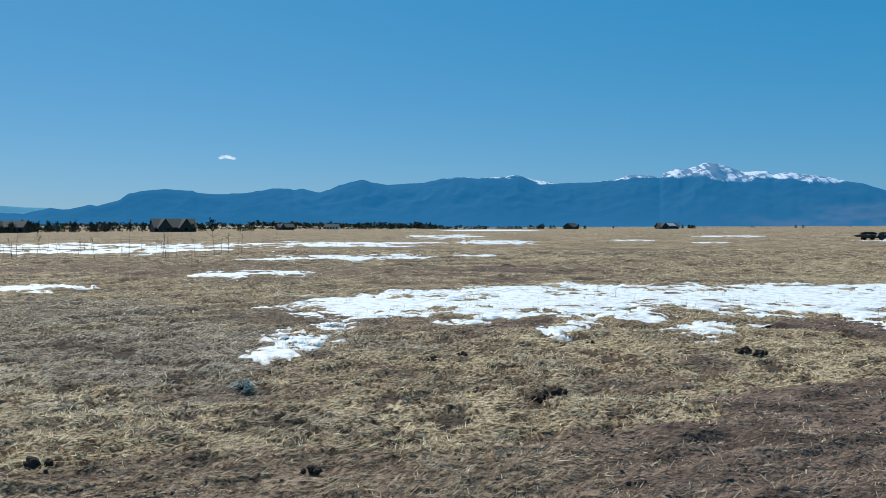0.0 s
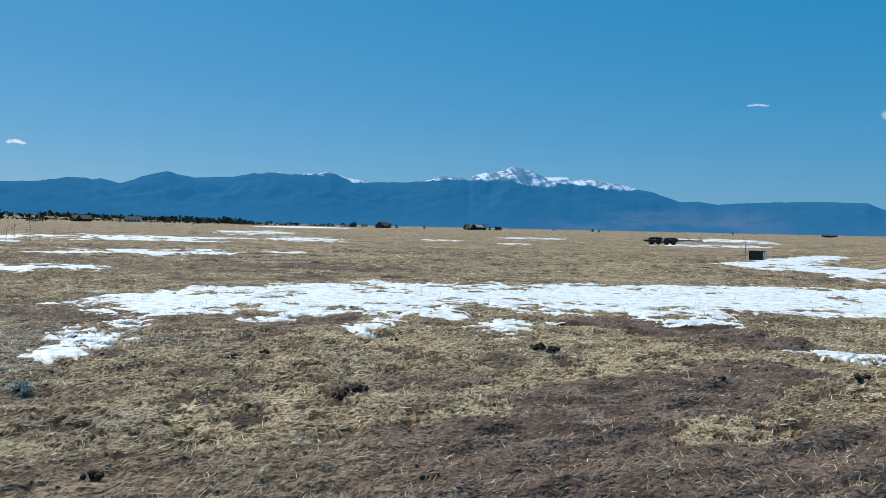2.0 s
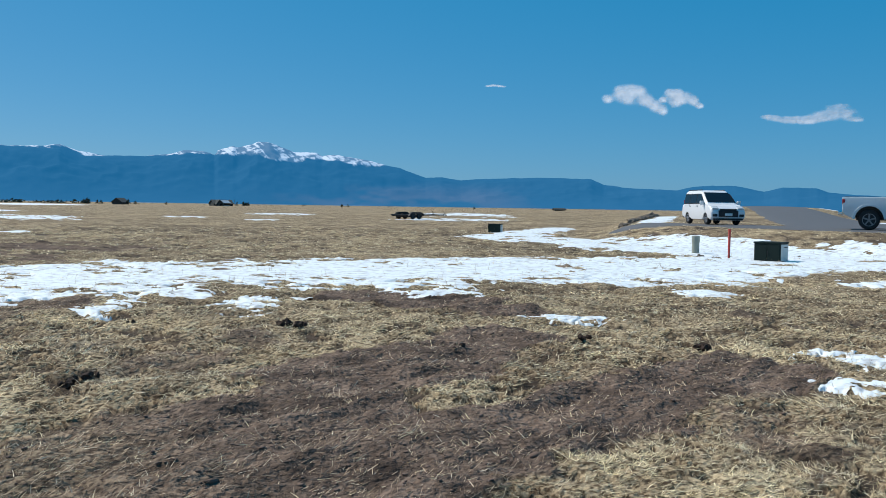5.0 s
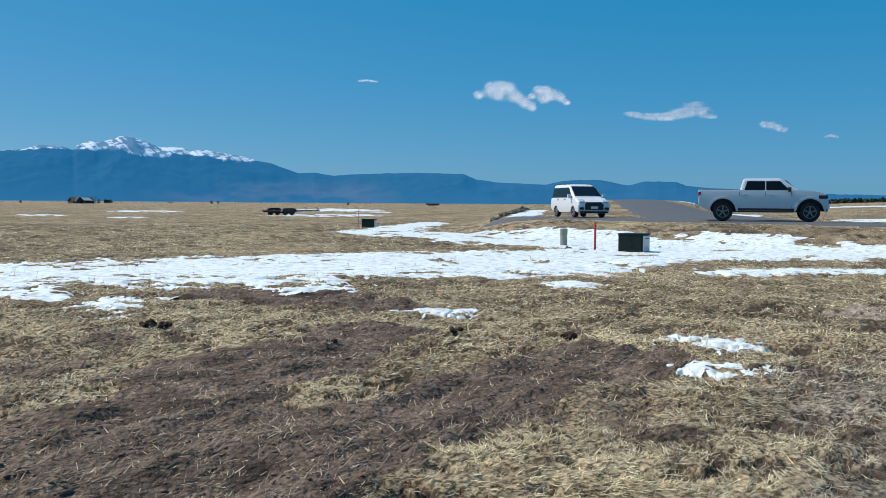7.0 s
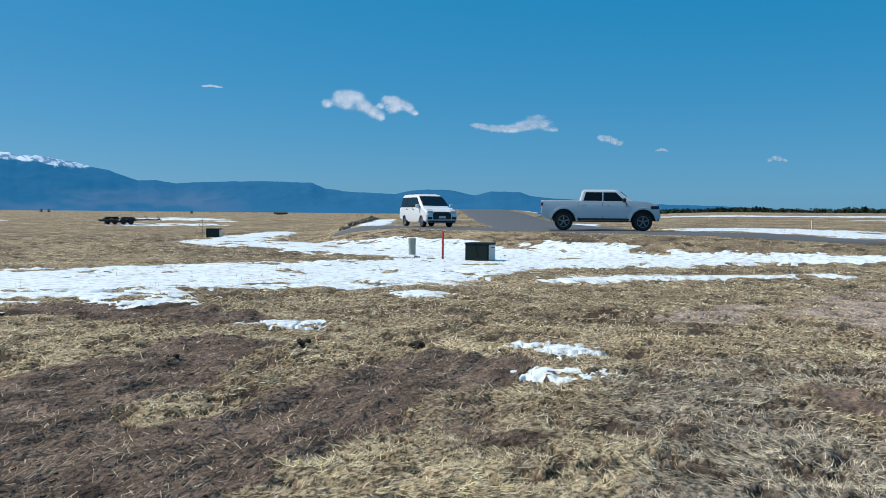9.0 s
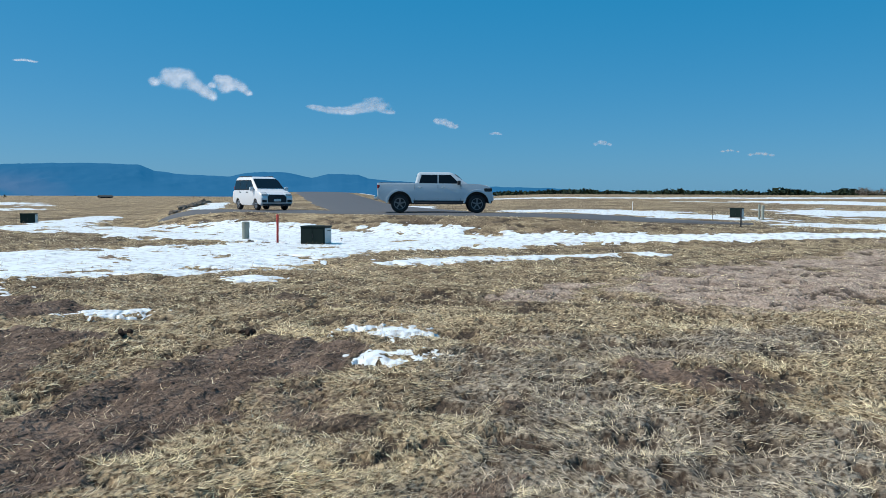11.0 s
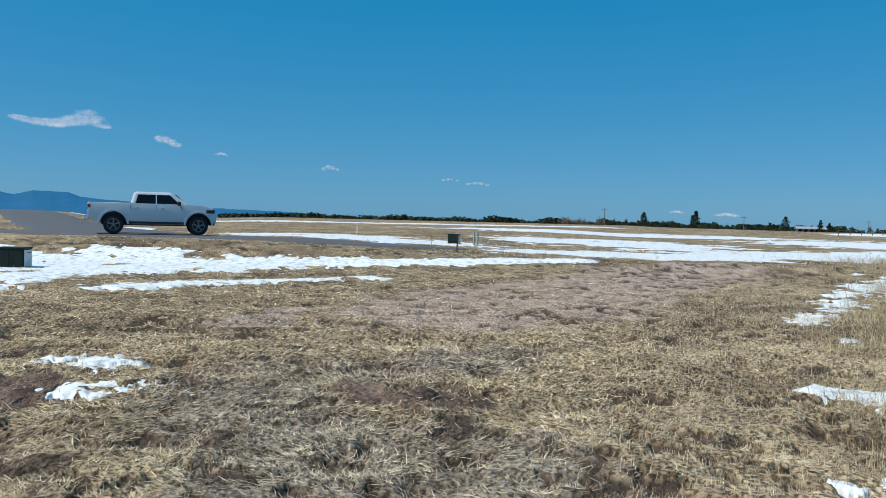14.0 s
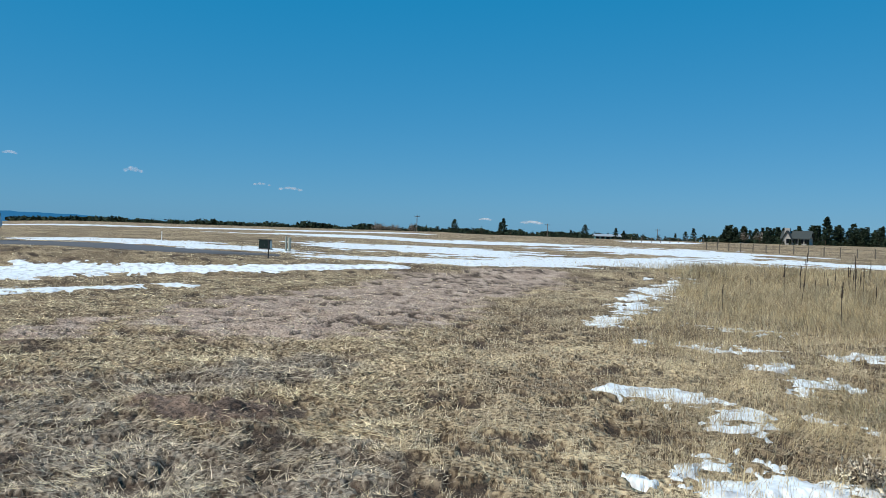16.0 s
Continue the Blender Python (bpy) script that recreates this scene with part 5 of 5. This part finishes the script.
def pedestal(x, y, r, h, label):
    thing = base("cable_pedestal", Matrix.Translation((x, y, spot(x, y, 0.04))), label, "cable pedestal", "utility boxes")
    bm = bmesh.new()
    rod(bm, (0, 0, 0), (0, 0, h * 0.78), r, r, 18)
    part("post", bm, M_PEDESTAL, thing)
    bm = bmesh.new()
    rod(bm, (0, 0, h * 0.70), (0, 0, h * 0.97), r * 1.08, r * 1.08, 18)
    rod(bm, (0, 0, h * 0.97), (0, 0, h), r * 1.08, r * 0.7, 18)
    part("cap", bm, M_PEDESTAL, thing, "domed plastic cap")


def marker(x, y, h, w, mat, label, lean=0.0):
    thing = base("marker_post", Matrix.Translation((x, y, spot(x, y, 0.05))) @ Matrix.Rotation(radians(lean), 4, "Y"), label, "marker post", "marker posts")
    bm = bmesh.new()
    box(bm, 0, 0, h / 2, w, w * 0.6, h, w * 0.12)
    part("post", bm, mat, thing)
    bm = bmesh.new()
    box(bm, 0, 0, h - 0.04, w * 1.08, w * 0.7, 0.08, 0.004)
    part("top_band", bm, mat, thing)


utility_box(23.65, 20.45, 0.86, 0.78, 0.66, 68, "dark green steel utility cabinet standing in snow")
utility_box(30.3, 48.5, 0.82, 0.60, 0.58, 46, "dark utility cabinet on the open field")
utility_box(47.5, 12.2, 0.60, 0.5, 0.52, 88, "green utility cabinet beyond the road in snow")
pedestal(23.75, 24.0, 0.135, 0.74, "grey-green plastic cable pedestal in snow")
pedestal(47.6, 10.9, 0.075, 0.80, "beige cable pedestal beyond the road")
pedestal(47.9, 11.15, 0.05, 0.85, "slim beige cable pedestal beyond the road")
marker(23.35, 22.0, 1.10, 0.075, M_RED, "red fibreglass marker post in snow")
marker(36.2, 9.1, 0.80, 0.07, M_BLACK, "dark slim marker post on the verge")
marker(39.6, 11.2, 0.68, 0.03, M_WOOD, "thin wooden survey stake")
marker(44.5, 16.8, 0.70, 0.04, M_WHITEPAINT, "thin white marker stake")
marker(30.0, 49.3, 1.15, 0.025, M_WOOD, "thin stake beside a cabinet")


def rock(x, y, size, seed):
    bm = bmesh.new()
    lump(bm, 0, 0, size * 0.35, size, size * 0.8, size * 0.62, seed, 0.4)
    ob = link_mesh("rock", bm, M_ROCK)
    ob.location = (x, y, spot(x, y, 0.05))
    tagged(ob, "dark brown boulder beside the road", "rock", "rocks along the road")


for k in range(22):
    s = (k + 0.4 * math.sin(k * 5.1)) / 21
    far_along = s ** 1.5
    rock(36.1 + 38 * far_along + 0.3 * math.sin(k * 3.7), 42.6 + 39.5 * far_along, 0.24 + 0.08 * math.sin(k * 2.3) + 0.22 * far_along, k * 1.7)
for k, (x, y, s) in enumerate([(22.6, 22.6, 0.13), (25.2, 22.9, 0.12), (26.4, 21.6, 0.10), (24.8, 19.4, 0.12)]):
    rock(x, y, s, 40 + k)


# ---- dead stalks ----
def stalk(h, seed):
    rng = random.Random(seed)
    thing = base("dead_stalk", Matrix(), "dark dried mullein stalk standing in grass", "dead stalk", "dead stalks")
    bm = bmesh.new()
    a, b = Vector((rng.uniform(-0.02, 0.02), 0, h * 0.6)), Vector((rng.uniform(-0.05, 0.05), rng.uniform(-0.04, 0.04), h * 0.72))
    rod(bm, (0, 0, 0), b, 0.009, 0.008, 6)
    part("stem", bm, M_STALK, thing)
    bm = bmesh.new()
    tip = b + Vector((rng.uniform(-0.03, 0.03), 0, h * 0.30))
    for k in range(26):
        s = k / 25
        p = b.lerp(tip, s)
        lump(bm, p.x + rng.uniform(-0.006, 0.006), p.y + rng.uniform(-0.006, 0.006), p.z, 0.022 * (1 - 0.5 * s), 0.022 * (1 - 0.5 * s), 0.020, k, 0.4, 1)
    part("seed_head", bm, M_STALK, thing, "dark seed head")
    return thing


def weed(h, seed):
    rng = random.Random(seed)
    thing = base("dead_weed", Matrix(), "thin leafless dead weed standing in snow", "dead weed", "dead weeds on the plain")
    bm = bmesh.new()
    tip = Vector((rng.uniform(-0.12, 0.12), rng.uniform(-0.12, 0.12), h))
    rod(bm, (0, 0, 0), tip, 0.011, 0.005, 5)
    part("stem", bm, M_STALK, thing)
    for k in range(4):
        bm = bmesh.new()
        p = tip * rng.uniform(0.4, 0.9)
        rod(bm, p, p + Vector((rng.uniform(-0.25, 0.25), rng.uniform(-0.25, 0.25), rng.uniform(0.1, 0.3))), 0.007, 0.003, 4)
        part("twig", bm, M_STALK, thing)
    return thing


def plant_all(kinds, places):
    """The kinds in turn at the places: x, y, size, turn, lean."""
    for k, (x, y, size, turn, lean) in reversed(list(enumerate(places))):
        m = Matrix.Translation((x, y, spot(x, y, 0.02))) @ Matrix.Rotation(turn, 4, "Z") @ Matrix.Rotation(lean, 4, "X") @ Matrix.Scale(size, 4)
        kind = kinds[k % len(kinds)]
        if k >= len(kinds):
            copy_thing(kind, m)
        else:
            kind.matrix_basis = m


rng = random.Random(12)
places = [(24.7, -8.1, 1.08, 0.2, 0.02), (21.4, -5.6, 0.66, 1.0, 0.03), (33.2, -9.9, 0.62, 2.0, -0.03), (25.3, -9.5, 0.72, 3.0, 0.08), (18.2, -7.1, 0.95, 0.5, 0.0), (34.7, -14.0, 1.25, 1.1, 0.02), (34.2, -13.6, 0.95, 1.9, -0.05)]
for k in range(22):
    az, d = rng.uniform(109, 117), rng.uniform(24, 44)
    p = bearing(az, d)
    places.append((p.x, p.y, rng.uniform(0.5, 1.1), rng.uniform(0, 6), rng.uniform(-0.08, 0.08)))
for az, d, s in ((106.2, 30, 0.6), (107.0, 38, 0.5), (105.3, 42, 0.5), (103.2, 36, 0.45)):
    p = bearing(az, d)
    places.append((p.x, p.y, s, 1.0, 0.02))
plant_all([stalk(1.05, 1), stalk(1.05, 2), stalk(1.05, 3)], places)

places = []
for k in range(40):
    az, d = rng.uniform(-29, -12.5), rng.uniform(48, 68)
    p = bearing(az, d)
    places.append((p.x, p.y, rng.uniform(0.55, 1.2), rng.uniform(0, 6), rng.uniform(-0.15, 0.15)))
for k in range(16):
    az, d = rng.uniform(-12, 2), rng.uniform(70, 130)
    p = bearing(az, d)
    places.append((p.x, p.y, rng.uniform(0.4, 0.9), rng.uniform(0, 6), rng.uniform(-0.15, 0.15)))
plant_all([weed(1.3, 1), weed(1.3, 2), weed(1.3, 3)], places)


# ---- far trees, houses, poles, fences ----
def conifer(h, spread, seed, label):
    """A pine: tapered trunk, limbs, and many small boughs with gaps."""
    rng = random.Random(seed)
    thing = base("pine_tree", Matrix(), label, "tree", "pines on the horizon")
    bm = bmesh.new()
    rod(bm, (0, 0, 0), (0, 0, h * 0.96), h * 0.022, h * 0.004, 7)
    trunk = part("trunk", bm, M_BARK, thing)
    bm, limbs = bmesh.new(), bmesh.new()
    for k in range(60):
        s = 0.05 + 0.93 * (k / 59)
        reach = spread * h * (1 - s) ** 0.65 * rng.uniform(0.6, 1.15) + 0.02 * h
        a = k * 2.4 + rng.uniform(-0.5, 0.5)
        w = Vector((math.cos(a), math.sin(a), rng.uniform(-0.15, 0.25)))
        foot = Vector((0, 0, s * h))
        rod(limbs, foot, foot + w * reach * 0.9, h * 0.005, h * 0.002, 3)
        for q in range(7):
            c = foot + w * reach * rng.uniform(0.25, 1.0)
            size = h * rng.uniform(0.04, 0.095)
            t = [Vector((rng.uniform(-1, 1), rng.uniform(-1, 1), rng.uniform(-0.5, 0.7))) * size for _ in range(4)]
            v = [bm.verts.new(c + p) for p in t]
            for f in ((0, 1, 2), (0, 2, 3), (0, 3, 1), (1, 2, 3)):
                bm.faces.new([v[i] for i in f])
    part("crown", bm, M_PINE, thing, "dark green needles")
    part("branchwork", limbs, M_BARK, trunk)
    return thing


def round_tree(h, spread, seed, mat, label, category="tree", low=0.18, density=5):
    rng = random.Random(seed)
    thing = base("broad_tree" if category == "tree" else "bush", Matrix(), label, category, "trees on the horizon")
    bm, limbs = bmesh.new(), bmesh.new()
    rod(bm, (0, 0, 0), (0.02 * h, 0, h * 0.55), h * 0.03, h * 0.012, 7)
    trunk = part("trunk", bm, M_BARK, thing)
    bm = bmesh.new()
    for k in range(46):
        a, e = rng.uniform(0, 6.28), rng.uniform(-0.25, 1.45)
        foot = Vector((0, 0, h * rng.uniform(low, 0.5)))
        tip = Vector((math.cos(a) * math.cos(e) * spread * h, math.sin(a) * math.cos(e) * spread * h, h * (low + 0.25) + math.sin(e) * h * (0.72 - low))) * rng.uniform(0.75, 1.0)
        rod(limbs, foot, tip, h * 0.008, h * 0.003, 3)
        for q in range(density):
            c = foot.lerp(tip, rng.uniform(0.5, 1.05))
            size = h * rng.uniform(0.035, 0.08)
            v = [bm.verts.new(c + Vector((rng.uniform(-1, 1), rng.uniform(-1, 1), rng.uniform(-1, 1))) * size) for _ in range(4)]
            for f in ((0, 1, 2), (0, 2, 3), (0, 3, 1), (1, 2, 3)):
                bm.faces.new([v[i] for i in f])
    part("crown", bm, mat, thing)
    part("branchwork", limbs, M_BARK, trunk)
    return thing


def row(kinds, entries):
    """Kinds in turn at entries of bearing, distance and height."""
    places = []
    for k, (az, d, h) in enumerate(entries):
        p = bearing(az, d)
        places.append((p.x, p.y, h, k * 1.3, 0.0))
    plant_all(kinds, places)


PINE = "dark green pine tree standing on the plain"
pines = [conifer(1.0, 0.36, 3, PINE), conifer(1.0, 0.46, 4, PINE), conifer(1.0, 0.30, 5, PINE)]
rng = random.Random(31)
spread = [(110.35, 300, 8.8), (111.8, 305, 7.0), (109.6, 330, 6.8), (102.7, 320, 4.6), (102.2, 330, 3.6), (101.6, 345, 3.0), (104.8, 290, 5.4), (95.95, 290, 4.4), (97.9, 330, 4.2), (98.4, 340, 3.4), (87.5, 400, 6.4), (90.7, 350, 6.8), (90.5, 352, 5.2)]
spread += [(rng.uniform(104.5, 108.0), rng.uniform(280, 330), rng.uniform(3.0, 5.6)) for _ in range(40)]
spread += [(rng.uniform(107.6, 110.0), rng.uniform(262, 268), rng.uniform(1.0, 1.9)) for _ in range(9)]
spread += [(rng.uniform(107.4, 110.4), rng.uniform(345, 370), rng.uniform(5.0, 7.2)) for _ in range(10)]
spread += [(rng.uniform(109.4, 116), rng.uniform(285, 330), rng.uniform(3.6, 6.6)) for _ in range(52)]
row(pines, spread)
bushes = [round_tree(1.0, 0.42, 6, M_PINE, "dark rounded juniper on the plain", "bush", 0.05), round_tree(1.0, 0.5, 7, M_PINE, "dark spreading juniper on the plain", "bush", 0.02)]
low = [(-14.75, 398, 6.6), (-15.35, 402, 4.6), (-15.9, 396, 4.2), (-13.0, 405, 4.4), (-12.3, 410, 4.8), (-12.7, 412, 3.6), (-18.9, 395, 4.8), (-19.6, 398, 4.4), (-20.2, 400, 3.4)]
low += [(rng.uniform(-31, -20.5), rng.uniform(370, 420), rng.uniform(3.2, 5.4)) for _ in range(44)]
low += [(rng.uniform(6.0, 9.2), rng.uniform(590, 640), rng.uniform(2.6, 5.0)) for _ in range(9)]
low += [(rng.uniform(13.2, 16.2), rng.uniform(585, 640), rng.uniform(2.4, 3.6)) for _ in range(8)]
low += [(11.0, 620, 2.5), (21.9, 640, 2.8), (22.3, 640, 2.6), (30.5, 640, 2.4), (62.0, 420, 2.6), (86.4, 420, 4.0), (88.7, 410, 3.8), (89.3, 410, 4.0), (91.2, 400, 3.0), (92.6, 390, 2.8), (94.7, 380, 2.6), (96.6, 360, 3.2), (99.6, 350, 2.6), (100.6, 350, 2.6), (101.0, 350, 2.2)]
row(bushes, low)
bare = [round_tree(1.0, 0.45, 9, M_BARE, "leafless grey cottonwood on the horizon", "tree", 0.2, 1), round_tree(1.0, 0.5, 10, M_BARE, "leafless pale cottonwood on the horizon", "tree", 0.15, 1)]
row(bare, [(rng.uniform(81.0, 85.2), rng.uniform(520, 560), rng.uniform(5.0, 7.2)) for _ in range(12)] + [(105.7, 280, 4.0), (106.6, 285, 4.4)])


def belt(name, label, az0, az1, d0, d1, h0, h1, count, seed, mat):
    """A far wood: many small dark crowns, one thing nobody could count."""
    rng = np.random.default_rng(seed)
    v, f = [], []
    az, d, h = rng.uniform(az0, az1, count), rng.uniform(d0, d1, count), rng.uniform(h0, h1, count)
    h = h * (0.88 + 0.2 * fractal(az, az * 0, 1.2, 3, seed))
    for a, r, t in zip(az, d, h):
        x, y = r * math.sin(radians(a)), r * math.cos(radians(a))
        z = float(land(np.array([x]), np.array([y]))[0]) - 0.3
        for k in range(4):
            c = np.array([x + rng.normal(0, 0.30 * t), y + rng.normal(0, 0.3 * t), z + t * rng.uniform(0.10, 0.72)])
            p = c + rng.uniform(-1, 1, (4, 3)) * t * 0.33
            i = len(v)
            v.extend(p)
            f.extend([(i, i + 1, i + 2), (i, i + 2, i + 3), (i, i + 3, i + 1), (i + 1, i + 2, i + 3)])
    tagged(sheet(name, v, f, mat, smooth=False), label, "woods", kind="stuff")


belt("far_woods", "dark pine woods along the horizon", 60.5, 99, 620, 720, 4.7, 7.0, 3400, 3, M_PINE)
belt("far_woods", "dark low scrub around a house", 103.2, 118, 296, 318, 2.0, 3.6, 520, 9, M_PINE)
belt("far_woods", "thin dark woods along the horizon", 86, 103, 520, 600, 2.6, 4.4, 420, 4, M_PINE)
belt("far_woods", "dark scrub and roofs beyond the plain", -30, 6.5, 700, 900, 2.0, 4.4, 620, 5, M_PINE)
belt("far_woods", "distant dark woods below the mountains", -12, 0, 1200, 1500, 6, 11, 300, 6, M_PINE)
belt("far_woods", "distant dark scrub below the mountains", 8, 46, 900, 1100, 1.2, 2.4, 36, 7, M_PINE)
belt("far_woods", "distant dark woods below the mountains", -30, -4, 1100, 1700, 4, 9, 600, 8, M_PINE)


def house(az, d, w, deep, wall_h, ridge_h, wall, roof, label, turn=0.0, chimney=False, wings=1):
    """A house with gabled roof, wings, doors and windows."""
    p = bearing(az, d)
    thing = base("house", Matrix.Translation((p.x, p.y, spot(p.x, p.y, 0.1))) @ Matrix.Rotation(radians(-az + turn), 4, "Z"), label, "house", "far houses")

    def block(cx, cy, bw, bd, along):
        bm = bmesh.new()
        box(bm, cx, cy, wall_h / 2, bw, bd, wall_h)
        gable = [(-0.5, wall_h), (0.5, wall_h), (0.0, ridge_h - 0.1)]
        g = bmesh.new()
        slab(g, [(x * (bd if along else bw), z) for x, z in gable], -0.5 * (bw if along else bd), 0.5 * (bw if along else bd))
        turn_it = Matrix.Translation((cx, cy, 0)) @ (Matrix.Rotation(math.pi / 2, 4, "Z") if along else Matrix())
        g.transform(turn_it)
        me = bpy.data.meshes.new("gable")
        g.to_mesh(me)
        g.free()
        bm.from_mesh(me)
        part("wall", bm, wall, thing)
        r = bmesh.new()
        half = 0.5 * (bd if along else bw)
        over, rise = 0.5, (ridge_h - wall_h) / half
        slab(r, [(-half - over, wall_h - over * rise), (0, ridge_h), (half + over, wall_h - over * rise), (half + over, wall_h - over * rise + 0.22), (0, ridge_h + 0.24), (-half - over, wall_h - over * rise + 0.22)],
             -0.5 * (bw if along else bd) - over, 0.5 * (bw if along else bd) + over)
        r.transform(turn_it)
        part("roof", r, roof, thing)

    block(0, 0, w, deep, True)
    for k in range(wings):
        block(w * (-0.28 + 0.5 * k), -deep * 0.42, w * 0.30, deep * 0.7, False)
    for k in range(5):
        bm = bmesh.new()
        x = w * (-0.42 + 0.21 * k)
        box(bm, x, -deep / 2 - 0.02 - (deep * 0.27 if wings and k in (1, 3) and k // 2 < wings else 0), wall_h * 0.55, 1.3, 0.06, 1.3, 0.02)
        part("window", bm, M_GLASS, thing, "dark window")
    if chimney:
        bm = bmesh.new()
        box(bm, -w * 0.34, -deep * 0.2, ridge_h * 0.62, 1.5, 1.5, ridge_h * 1.24, 0.05)
        part("chimney", bm, M_STUCCO, thing, "pale stucco chimney")


house(-17.1, 408, 18, 11, 2.2, 5.8, M_DULL, M_ROOF, "grey-roofed ranch house on the plain", 12, wings=2)
house(108.75, 276, 7.4, 6, 2.1, 4.0, M_STUCCO, M_ROOF, "beige stucco house among pines", -10, True, 1)
house(14.3, 600, 13, 9, 1.6, 4.0, M_ROOF, M_ROOF, "dark low house on the far plain", 20, wings=1)
house(14.5, 596, 5, 5, 2.2, 3.6, M_STUCCO, M_METALROOF, "small outbuilding with a pale metal roof", 40, wings=0)
house(8.3, 620, 9, 7, 1.8, 4.2, M_DULL, M_ROOF, "far gabled house among junipers", 60, wings=0)
house(-26.2, 400, 12, 9, 2.4, 4.8, M_DULL, M_ROOF, "low grey house among dark junipers", -20, wings=1)
house(-10.2, 620, 11, 8, 2.0, 4.2, M_DULL, M_ROOF, "far grey house beyond the plain", 15, wings=1)
house(-7.2, 700, 11, 8, 2.0, 4.2, M_WHITEPAINT, M_ROOF, "far pale house beyond the plain", -15, wings=0)
house(97.35, 335, 9, 6, 1.2, 1.8, M_TEAL, M_METALROOF, "long low teal shed with a pale roof", 8, wings=0)
house(36.0, 640, 8, 6, 0.8, 1.7, M_ROOF, M_ROOF, "far low house below the mountains", 15, wings=0)


def pole(az, d, h, label="weathered wooden power pole with a crossarm"):
    p = bearing(az, d)
    thing = base("power_pole", Matrix.Translation((p.x, p.y, spot(p.x, p.y, 0.3))) @ Matrix.Rotation(radians(-az + 15), 4, "Z"), label, "power pole", "power poles")
    bm = bmesh.new()
    rod(bm, (0, 0, 0), (0, 0, h), 0.17, 0.12, 8)
    part("pole", bm, M_WOOD, thing)
    bm = bmesh.new()
    box(bm, 0, 0, h - 0.6, 2.2, 0.14, 0.14)
    part("crossarm", bm, M_WOOD, thing)
    for s in (-0.9, 0, 0.9):
        bm = bmesh.new()
        rod(bm, (s, 0, h - 0.53), (s, 0, h - 0.25), 0.06, 0.05, 6)
        part("insulator", bm, M_BLACK, thing)


for az, d, h in ((85.06, 330, 6.6), (93.55, 380, 6.2), (-19.6, 520, 7.0), (15.1, 640, 5.0), (-8.0, 560, 5.0), (100.5, 420, 6.0)):
    pole(az, d, h)


def fence(az0, d0, az1, d1, count, label):
    a, b = bearing(az0, d0), bearing(az1, d1)
    thing = base("fence", Matrix(), label, "fence")
    for k in range(count):
        p = a.lerp(b, k / (count - 1))
        bm = bmesh.new()
        z = spot(p.x, p.y)
        rod(bm, (p.x, p.y, z - 0.2), (p.x, p.y, z + 1.25), 0.09, 0.08, 6)
        part("post", bm, M_WOOD, thing)
    for h in (0.55, 1.05):
        bm = bmesh.new()
        for k in range(count - 1):
            p, q = a.lerp(b, k / (count - 1)), a.lerp(b, (k + 1) / (count - 1))
            rod(bm, (p.x, p.y, spot(p.x, p.y) + h), (q.x, q.y, spot(q.x, q.y) + h), 0.02, sides=4)
        part("wire", bm, M_WOOD, thing)


fence(98.9, 205, 104.2, 250, 11, "weathered post-and-wire fence before a snowfield")
fence(103.5, 150, 114, 120, 14, "thin post fence beyond the tall grass")
